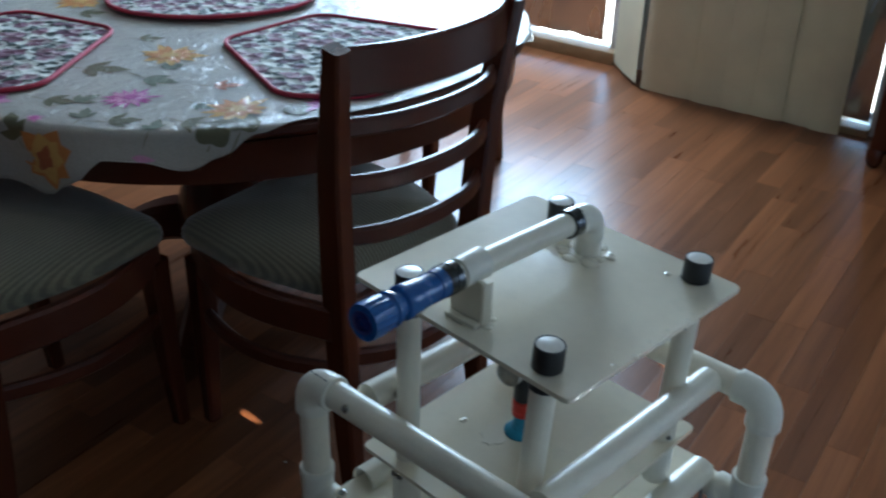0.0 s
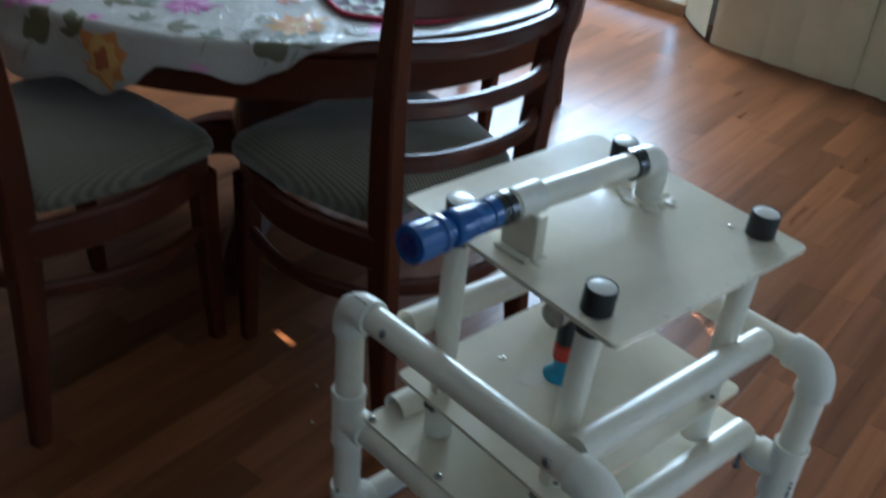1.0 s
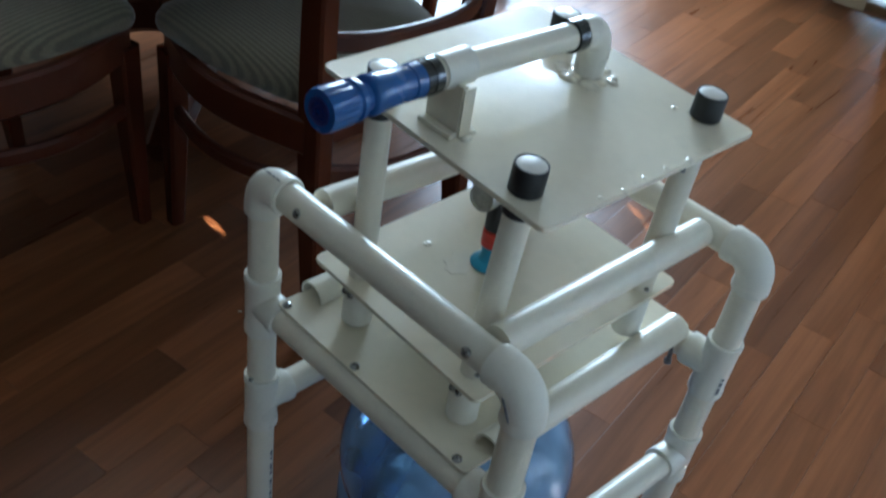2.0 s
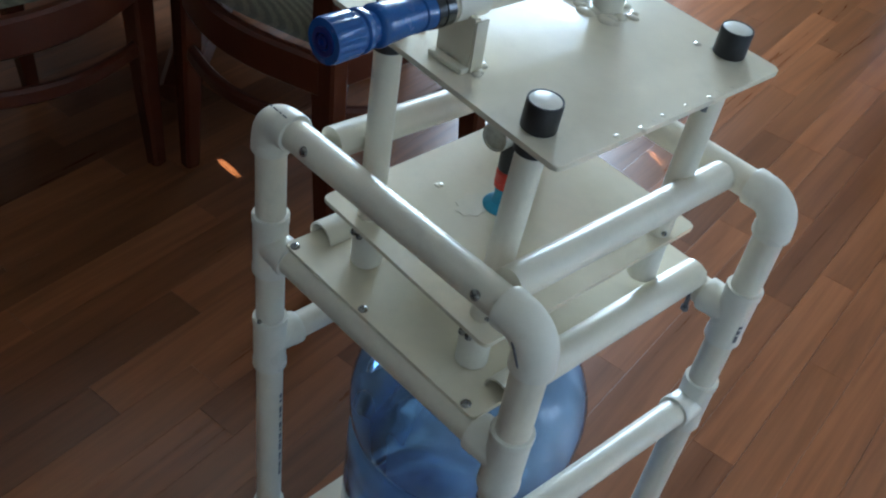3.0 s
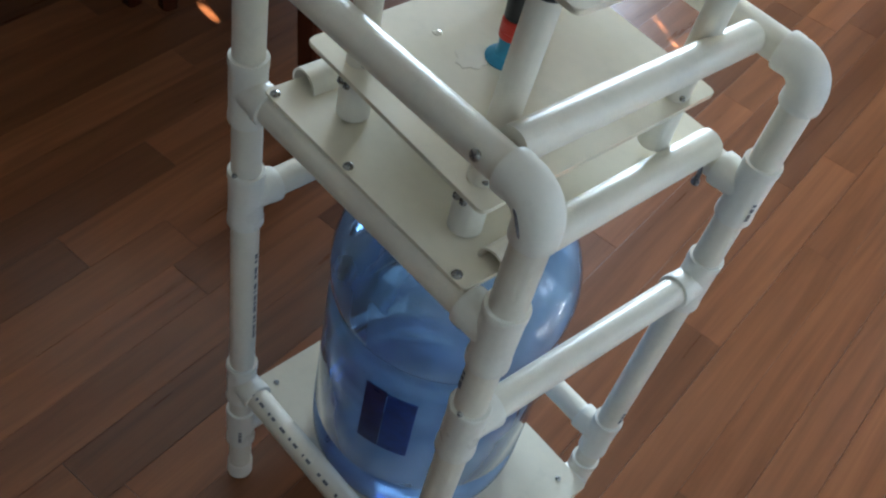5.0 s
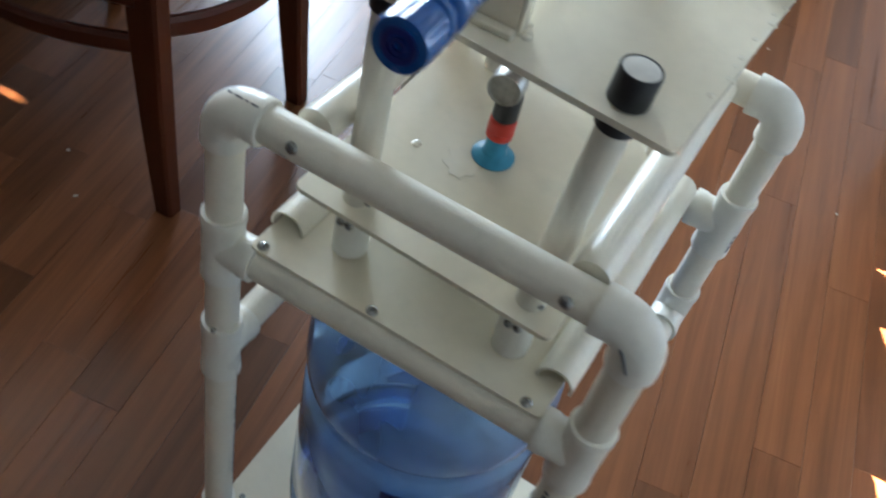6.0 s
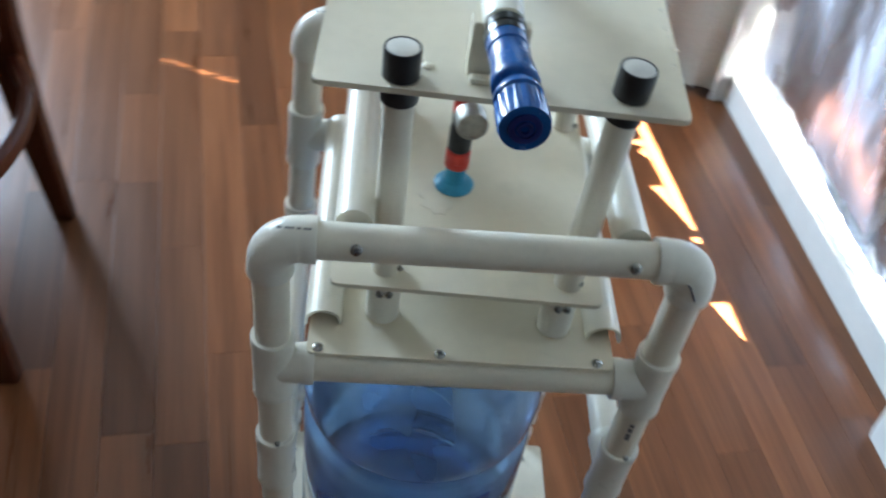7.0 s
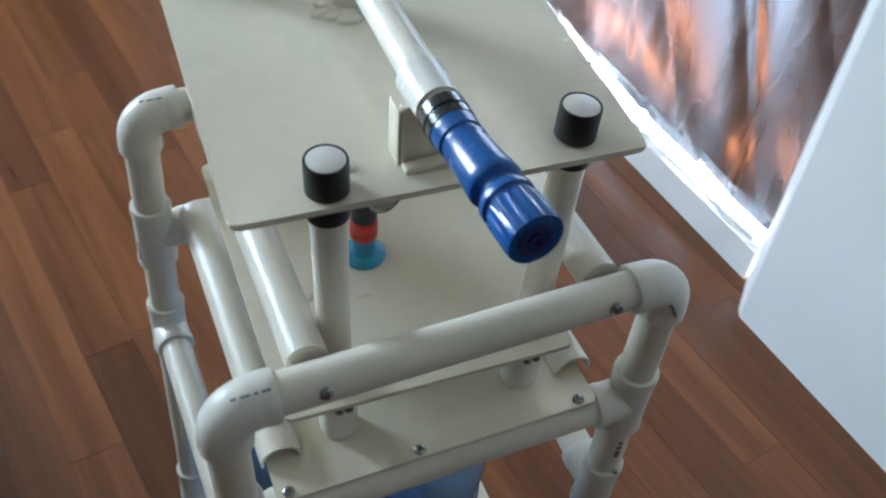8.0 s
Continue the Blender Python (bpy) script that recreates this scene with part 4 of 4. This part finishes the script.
# ---- dining table ----
TX, TY, TR, TZ = -1.608, 0.915, 0.765, 0.742
table = thing("dining_table", "round dark red wooden pedestal table under a vinyl cloth", "table", Matrix.Translation((TX, TY, 0)))
part("tabletop", turned([(TZ - 0.034, TR - 0.03), (TZ - 0.030, TR - 0.012), (TZ - 0.018, TR), (TZ - 0.006, TR), (TZ, TR - 0.008)], seg=96), DARK_WOOD_X, table)
part("apron", turned([(TZ - 0.125, TR - 0.040), (TZ - 0.122, TR - 0.026), (TZ - 0.045, TR - 0.022), (TZ - 0.0345, TR - 0.016)], seg=96), DARK_WOOD_X, table, "deep dark wooden apron")
part("pedestal", turned([(0.10, 0.11), (0.14, 0.15), (0.22, 0.165), (0.30, 0.14), (0.36, 0.10), (0.40, 0.115), (0.46, 0.17), (0.53, 0.245), (0.58, 0.268), (TZ - 0.1255, 0.272)], seg=40), DARK_WOOD, table, "turned dark pedestal")
for k in range(4):
    a = radians(90 * k - 52)
    d = Vector((math.cos(a), math.sin(a), 0))
    pts = curve([d * 0.08 + Vector((0, 0, 0.17)), d * 0.22 + Vector((0, 0, 0.15)), d * 0.36 + Vector((0, 0, 0.085)), d * 0.47 + Vector((0, 0, 0.035))], 6)
    n = len(pts)
    part("foot", bar(pts, [0.10 - 0.03 * i / n for i in range(n)], [0.12 - 0.05 * i / n for i in range(n)], round_off=0.016), DARK_WOOD_X, table)

# cloth: flat over the top, over the edge and down in folds
CZ = TZ + 0.003


HANG = ((-180, 0.13), (-120, 0.145), (-90, 0.12), (-75, 0.14), (-68, 0.12), (-61, 0.137), (-57, 0.105), (-52, 0.055), (-47, 0.056), (-40.5, 0.076), (-36, 0.05), (-31.5, 0.012), (-24, -0.010),
        (22, -0.012), (45, 0.05), (70, 0.09), (90, 0.11), (112, 0.09), (140, 0.14), (180, 0.13))


def hang(a):
    """How far the cloth hangs below the table's edge at an angle, in metres."""
    d = (math.degrees(a) + 180) % 360 - 180
    for (p, u), (q, v) in zip(HANG, HANG[1:]):
        if p <= d <= q:
            f = (1 - math.cos(math.pi * (d - p) / (q - p))) / 2
            return u + (v - u) * f - 0.016


def cloth_at(a, r):
    """The point of the cloth at an angle and a distance from the middle, measured along the cloth."""
    flat, bend = TR - 0.006, 0.016
    fold = 0.010 * math.sin(a * 15 + 2.4) + 0.006 * math.sin(a * 23 + 0.4)
    if r <= flat:
        return Vector((r * math.cos(a), r * math.sin(a), CZ + 0.0012 * wobble(r * 9 * math.cos(a), r * 9 * math.sin(a), 2.0)))
    s = r - flat
    if s < bend * math.pi / 2:
        k = s / bend
        rr, z = flat + bend * math.sin(k), CZ - bend * (1 - math.cos(k))
    else:
        d = s - bend * math.pi / 2
        f = min(1, d / 0.06)
        rr, z = flat + bend + f * (0.012 + fold * f), CZ - bend - d
    return Vector((rr * math.cos(a), rr * math.sin(a), z))


cloth = thing("tablecloth", "white vinyl tablecloth printed with orange and magenta flowers", "tablecloth", Matrix.Translation((TX, TY, 0)))
NA = 240
rings = []
for f in [k / 14 for k in range(1, 15)] + [1 + k / 16 for k in range(1, 17)]:
    row = []
    for i in range(NA):
        a = 2 * math.pi * i / NA
        r = (TR - 0.006) * f if f <= 1 else TR - 0.006 + (0.016 * math.pi / 2 + hang(a)) * (f - 1)
        row.append(cloth_at(a, r))
    rings.append(row)
bm = bmesh.new()
ring_mesh(bm, rings, caps=(True, False))
sheet = part("cloth", bm, CLOTH, cloth)
sheet.modifiers.new("thickness", "SOLIDIFY").thickness = 0.0012
tube_path = [cloth_at(2 * math.pi * i / NA, TR - 0.006 + 0.016 * math.pi / 2 + hang(2 * math.pi * i / NA)) for i in range(NA + 1)]
part("hem", tube(tube_path, 0.0013, 6), CLOTH, cloth)


def on_cloth(x, y, lift):
    """A point of the flat pattern, laid on the cloth."""
    a, r = math.atan2(y, x), math.hypot(x, y)
    p, e = cloth_at(a, r), cloth_at(a, r + 0.002)
    out = (e - p).cross(Vector((-math.sin(a), math.cos(a), 0))).normalized()
    return p - out * lift if out.z < 0 else p + out * lift


def petal(bm, cx, cy, ang, length, wide, lift, lobes=0, steps=9):
    """One petal or leaf of the print."""
    c, s = math.cos(ang), math.sin(ang)
    rows = []
    for k in range(steps + 1):
        f = k / steps
        w = wide * math.sin(math.pi * min(1, f ** 0.75)) * (1 + (0.22 * math.sin(f * lobes * 6.28) if lobes else 0))
        rows.append([(cx + c * length * f - s * w * q, cy + s * length * f + c * w * q) for q in (-0.5, -0.17, 0.17, 0.5)])
    ring_mesh(bm, [[on_cloth(x, y, lift) for x, y in row] for row in rows], closed_ring=False)


def printed_flower(x, y, size, colours, petals, turn=0.0, slim=0.5):
    """A flower of two rings of petals and a heart, in up to three inks."""
    rnd = random.Random(int(1000 * (x + 3 * y)))
    rings = ((1.0, petals, 0.0, 0.0012), (0.78, petals - 1, 0.35, 0.0018), (0.42, max(4, petals - 3), 0.1, 0.0024))
    f = None
    for (share, count, off, lift), ink in zip(rings, colours):
        bm = bmesh.new()
        for k in range(count):
            petal(bm, x, y, turn + off + 2 * math.pi * k / count + rnd.uniform(-0.2, 0.2), size * share * rnd.uniform(0.72, 1.12), size * share * slim * rnd.uniform(0.75, 1.15), lift + 0.00015 * (k % 4))
        f = part("printed_flower" if f is None else "petal_ring", bm, PRINT[ink], f or cloth)
        first = f if share == 1.0 else first
        f = first


def printed_leaf(x, y, size, ang, colour="olive", wide=0.55):
    """A lobed leaf: a middle blade, two side lobes and a stalk."""
    rnd = random.Random(int(3000 * (x - 2 * y)))
    bm = bmesh.new()
    size *= 1.3
    petal(bm, x, y, ang, size, size * wide * 0.75, 0.0012, 2)
    for s in (-1, 1):
        petal(bm, x, y, ang + s * rnd.uniform(0.6, 0.95), size * rnd.uniform(0.55, 0.8), size * wide * 0.5, 0.00135 + 0.0001 * s)
    leaf = part("printed_leaf", bm, PRINT[colour], cloth)
    bm = bmesh.new()
    petal(bm, x, y, ang + math.pi - 0.25, size * 0.8, size * 0.05, 0.0013)
    part("stem", bm, PRINT["stem"], leaf)


def flat(x, y):
    """A place in the print, from the middle of the cloth."""
    return x + 1.690, y - 0.935


printed_flower(*flat(-1.319, 0.451), 0.062, ("magenta", "pink", "magenta"), 15, 0.2, 0.24)
for x, y, s in ((-1.490, 0.655, 0.080), (-1.124, 0.566, 0.074), (-2.009, 0.735, 0.08)):
    printed_flower(*flat(x, y), s, ("amber", "orange", "amber"), 10, 7 * x, 0.40)
for x, y, s, a, ink in ((-1.637, 0.673, 0.045, 0.9, "olive"), (-1.535, 0.478, 0.075, 0.75, "olive"), (-1.401, 0.537, 0.062, 0.4, "green"), (-1.262, 0.610, 0.048, 0.9, "rust"), (-1.292, 0.330, 0.042, 2.4, "green"),
                        (-1.240, 0.356, 0.050, 1.0, "olive"), (-1.141, 0.453, 0.052, 0.5, "olive"), (-1.435, 0.597, 0.045, 1.1, "green"), (-1.424, 0.329, 0.050, 0.6, "olive"), (-1.376, 0.365, 0.046, 1.6, "green"),
                        (-1.918, 0.684, 0.055, 0.8, "olive"), (-1.155, 0.391, 0.040, 2.2, "green"), (-1.348, 0.215, 0.055, 2.6, "olive"), (-1.050, 0.620, 0.05, 1.2, "olive"), (-1.20, 0.52, 0.034, 0.2, "green")):
    printed_leaf(*flat(x, y), s, a, ink)
printed_flower(*flat(-1.515, 0.232), 0.070, ("pink", "magenta", "pink"), 7, 0.8, 0.75)
for x, y, turn in ((-1.351, 0.266, 0.4), (-1.03, 0.70, 1.4)):
    printed_flower(*flat(x, y), 0.020 if x < -1.2 else 0.05, ("pink", "magenta"), 7, turn, 0.4)
for k, (ang, r, kind) in enumerate(((-60.5, 0.066, "flower"), (-37.4, 0.028, "leaf"), (-33.2, 0.006, "leaf"), (-46.4, 0.052, "bud"), (-72, 0.06, "leaf"), (-84, 0.05, "leaf"), (-95, 0.07, "flower"))):
    r += TR
    x, y = r * math.cos(radians(ang)), r * math.sin(radians(ang))
    if kind == "leaf":
        printed_leaf(x, y, 0.060, radians(ang + 165), "olive", 1.0)
    elif kind == "bud":
        bm = bmesh.new()
        petal(bm, x - 0.018, y - 0.016, radians(ang + 84), 0.046, 0.013, 0.0012)
        part("printed_bud", bm, PRINT["pink"], cloth)
    else:
        printed_flower(x, y, 0.064, ("orange", "amber", "rust"), 7, k, 0.85)


def placemat(at, outline, label, dome=0.004):
    """A quilted mat of an outline, with a piped edge."""
    ob = thing("placemat", label, "placemat", at, "placemats on the table")
    edge = rounded(outline, min(0.05, 0.45 * min((Vector(p) - Vector(q)).length for p, q in zip(outline, outline[1:]))), 6)
    cx, cy = sum(p[0] for p in edge) / len(edge), sum(p[1] for p in edge) / len(edge)
    rings = []
    for k in (1.0, 1.0, 0.985, 0.8, 0.6, 0.4, 0.2, 0.05):
        z = 0.0005 if len(rings) == 0 else dome
        rings.append([Vector((cx + (x - cx) * k, cy + (y - cy) * k, z + 0.0012 * abs(math.sin(60 * (cx + (x - cx) * k))) * (k < 0.98))) for x, y in edge])
    part("quilt", ring_mesh(bmesh.new(), rings), MAT, ob)
    part("piping", tube([(x, y, 0.0045) for x, y in edge + edge[:1]], 0.0055, 8), PIPING, ob, "crimson piped edge")
    return ob


ON_CLOTH = CZ + 0.0025
WEDGE = [(-0.150, 0.20), (0.150, 0.20), (0.285, 0.57), (0.17, 0.70), (-0.17, 0.70), (-0.285, 0.57)]
for ang, dx, dy in ((1, 0.0, 0.0), (-73, -0.235, -0.123)):
    at = Matrix.Translation((TX + dx, TY + dy, ON_CLOTH)) @ Matrix.Rotation(radians(ang - 90), 4, "Z")
    placemat(at, WEDGE, "quilted white placemat with plum flowers and crimson piping")
OVAL = [(0.27 * math.cos(a), 0.20 * math.sin(a)) for a in [2 * math.pi * k / 16 for k in range(16)]]
placemat(Matrix.Translation((TX - 0.10, TY + 0.05, ON_CLOTH + 0.007)) @ Matrix.Rotation(radians(53), 4, "Z"), OVAL, "quilted oval placemat in the middle of the table")


# ---- chairs ----
def dining_chair(at):
    """A ladder-back chair that faces its own +y; back legs stand at y = -0.22."""
    ob = thing("dining_chair", "dark red wooden ladder-back chair with ribbed grey-green cushion", "chair", at, "chairs round the table")
    for s in (-1, 1):
        pts = curve([(s * 0.193, -0.236, 0.0), (s * 0.187, -0.212, 0.24), (s * 0.185, -0.200, 0.48), (s * 0.198, -0.212, 0.74), (s * 0.218, -0.250, 0.980)], 6)
        n = len(pts)
        part("back_post", bar(pts, [0.032 + 0.006 * math.sin(math.pi * i / n) for i in range(n)], [0.036 + 0.024 * math.sin(math.pi * i / n) for i in range(n)], up=(0, 1, 0), round_off=0.005), DARK_WOOD, ob)
        legp = [(s * 0.205, 0.205, 0.430), (s * 0.205, 0.213, 0.20), (s * 0.203, 0.226, 0.0)]
        part("front_leg", bar(legp, [0.050, 0.042, 0.033], [0.050, 0.042, 0.033], up=(0, 1, 0), round_off=0.006), DARK_WOOD, ob)
        side = curve([(s * 0.192, -0.19, 0.438), (s * 0.236, -0.05, 0.438), (s * 0.242, 0.07, 0.438), (s * 0.208, 0.208, 0.438)], 6)
        part("seat_rail", bar(side, 0.026, 0.074, round_off=0.006), DARK_WOOD_X, ob)
        low = curve([(s * 0.187, -0.205, 0.335), (s * 0.226, -0.06, 0.312), (s * 0.232, 0.07, 0.300), (s * 0.205, 0.210, 0.295)], 6)
        part("stretcher", bar(low, 0.020, 0.034, round_off=0.006), DARK_WOOD_X, ob)
    part("seat_rail", bar(curve([(-0.205, 0.208, 0.438), (0, 0.240, 0.438), (0.205, 0.208, 0.438)], 6), 0.026, 0.074, round_off=0.006), DARK_WOOD_X, ob)
    part("seat_rail", bar([(-0.190, -0.19, 0.438), (0.190, -0.19, 0.438)], 0.026, 0.066, round_off=0.006), DARK_WOOD_X, ob)
    part("stretcher", bar(curve([(-0.187, -0.205, 0.365), (-0.10, -0.252, 0.362), (0, -0.268, 0.36), (0.10, -0.252, 0.362), (0.187, -0.205, 0.365)], 6), 0.020, 0.036, round_off=0.006), DARK_WOOD_X, ob)
    for z, high, y in ((0.936, 0.084, -0.240), (0.836, 0.034, -0.226), (0.726, 0.036, -0.214), (0.622, 0.036, -0.207)):
        w = 0.187 + 0.028 * (z - 0.5) / 0.5
        pts = curve([(-w + 0.006, y, z), (-w * 0.55, y - 0.040, z), (0, y - 0.054, z), (w * 0.55, y - 0.040, z), (w - 0.006, y, z)], 6)
        n = len(pts)
        part("back_rail", bar(pts, 0.018, high, round_off=0.006), DARK_WOOD_X, ob)
    # cushion: thick and domed, wider in front
    edge = rounded([(-0.186, -0.172), (0.186, -0.172), (0.240, 0.02), (0.246, 0.225), (0.0, 0.252), (-0.246, 0.225), (-0.240, 0.02)], 0.045, 6)
    rings = []
    for k, z in ((0.93, 0.4755), (0.985, 0.480), (1.0, 0.492), (0.995, 0.504), (0.965, 0.518), (0.88, 0.533), (0.75, 0.543), (0.55, 0.551), (0.28, 0.556), (0.06, 0.557)):
        rings.append([Vector((x * k, 0.02 + (y - 0.02) * k, z)) for x, y in edge])
    part("cushion", ring_mesh(bmesh.new(), rings), SEAT, ob, "ribbed grey-green cushion")
    return ob


chair = dining_chair(Matrix.Translation((-0.898, 0.668, 0)) @ Matrix.Rotation(radians(91), 4, "Z"))
copy_thing(chair, Matrix.Translation((-1.312, 0.140, 0)) @ Matrix.Rotation(radians(13), 4, "Z"))
# far chair, mostly hidden, added to shade the floor under the table
copy_thing(chair, Matrix.Translation((-1.757, 1.762, 0)) @ Matrix.Rotation(radians(190), 4, "Z"))

# ---- cupboard at the back ----
cupboard = thing("cupboard", "dark red wooden cupboard standing by the back wall", "cupboard", ROOM @ Matrix.Translation((0.085, 3.07, 0)))
part("body", slab(-0.34, 0.20, -0.10, 0.10, 0.07, 0.85, 0.006), DARK_WOOD, cupboard)
part("top", slab(-0.355, 0.215, -0.115, 0.10, 0.851, 0.875, 0.006), DARK_WOOD_X, cupboard)
for x in (-0.32, 0.17):
    for y in (-0.08, 0.07):
        part("foot", turned([(0, 0.016), (0.02, 0.028), (0.05, 0.03), (0.0695, 0.022)], (x, y, 0), (0, 0, 1), 16), DARK_WOOD, cupboard)

# ---- crumbs on the floor ----
rnd = random.Random(8)
for x, y in ((-0.796, 0.404), (-0.883, 0.478), (0.061, 1.774), (0.357, 1.320)):
    bm = bmesh.new()
    bmesh.ops.create_icosphere(bm, subdivisions=1, radius=1.0, matrix=Matrix.Translation((x, y, 0.0016)) @ Matrix.Rotation(rnd.uniform(0, 3), 4, "Z") @ Matrix.Diagonal((rnd.uniform(0.003, 0.005), 0.0022, 0.0016, 1)))
    tagged(new("crumb", mesh("crumb", bm, CAP_DISC)), "tiny pale crumb lying on the laminate floor", "crumb", "crumbs on the floor")

# ---- floor strips ----
W_STRIP, X_LINE = 0.0830, -0.007
rnd = random.Random(21)
near, far = [], []
shapes = {}


def strip_mesh(length):
    bm = bmesh.new()
    g, w, d = 0.00030, W_STRIP / 2, 0.0005
    top = [(-w + g + d, -length / 2 + g + d), (w - g - d, -length / 2 + g + d), (w - g - d, length / 2 - g - d), (-w + g + d, length / 2 - g - d)]
    low = [(-w + g, -length / 2 + g), (w - g, -length / 2 + g), (w - g, length / 2 - g), (-w + g, length / 2 - g)]
    ring_mesh(bm, [[Vector((x, y, -0.0115)) for x, y in low], [Vector((x, y, -d * 0.15)) for x, y in low], [Vector((x, y, 0)) for x, y in top]])
    return mesh("strip", bm, FLOOR_WOOD, smooth=False)


# joints that are known in some rows; the rest fall by chance
KNOWN = {2: (-0.35, 0.74, 1.35), 1: (-0.2, 0.75, 1.2), 6: (-0.42, 0.596, 1.80), 5: (0.1, 1.22), -6: (0.2, 1.06, 1.7), -5: (0.45, 1.05), -3: (-0.1, 0.6, 1.48), 3: (0.18, 1.08), 4: (0.45, 1.32)}
for row in range(-80, 24):
    cuts, y = [], -6.4 + rnd.random() * 0.5
    while y < 4.6:
        cuts.append(y)
        y += rnd.choice((0.34, 0.44, 0.56, 0.72, 0.95))
    if row in KNOWN:
        lo, hi = KNOWN[row][0], KNOWN[row][-1]
        cuts = [v for v in cuts if v < lo - 0.25] + list(KNOWN[row]) + [v for v in cuts if v > hi + 0.25]
    for y, then in zip(cuts, cuts[1:]):
        c = TURN_FLOOR @ Vector((X_LINE + (row + 0.5) * W_STRIP, (y + then) / 2, 0))
        p = ROOM.inverted() @ c
        if -5.2 < p.x < 1.05 and -4.9 < p.y < 3.6:
            (near if -1.3 < c.x < 1.0 and -0.45 < c.y < 2.1 and not (c.x < -1.0 and c.y > 1.2) else far).append((c, round(then - y, 3)))
near.sort(key=lambda n: (n[0].x - 0.0) ** 2 + (n[0].y - 0.7) ** 2)
near, far = near[:300], far + near[300:]
for c, length in near:
    if length not in shapes:
        shapes[length] = strip_mesh(length)
    ob = new("strip", shapes[length])
    ob.parent = floor
    ob.matrix_basis = ROOM.inverted() @ Matrix.Translation(c) @ TURN_FLOOR
verts, faces = [], []
for c, length in far:
    m = ROOM.inverted() @ Matrix.Translation(c) @ TURN_FLOOR
    a, b, g, d = W_STRIP / 2, length / 2, 0.00030, 0.0005
    k = len(verts)
    for z, e in ((-0.0115, g), (-0.00003, g), (0, g + d)):
        verts += [m @ Vector((sx * (a - e), sy * (b - e), z)) for sx, sy in ((-1, -1), (1, -1), (1, 1), (-1, 1))]
    for lv in (0, 4):
        faces += [(k + lv + i, k + lv + (i + 1) % 4, k + lv + 4 + (i + 1) % 4, k + lv + 4 + i) for i in range(4)]
    faces.append((k + 8, k + 9, k + 10, k + 11))
me = bpy.data.meshes.new("strips")
me.from_pydata(verts, [], faces)
me.materials.append(FLOOR_REST)
rest = new("strips", me)
rest.parent = floor
tagged(rest, kind="stuff")
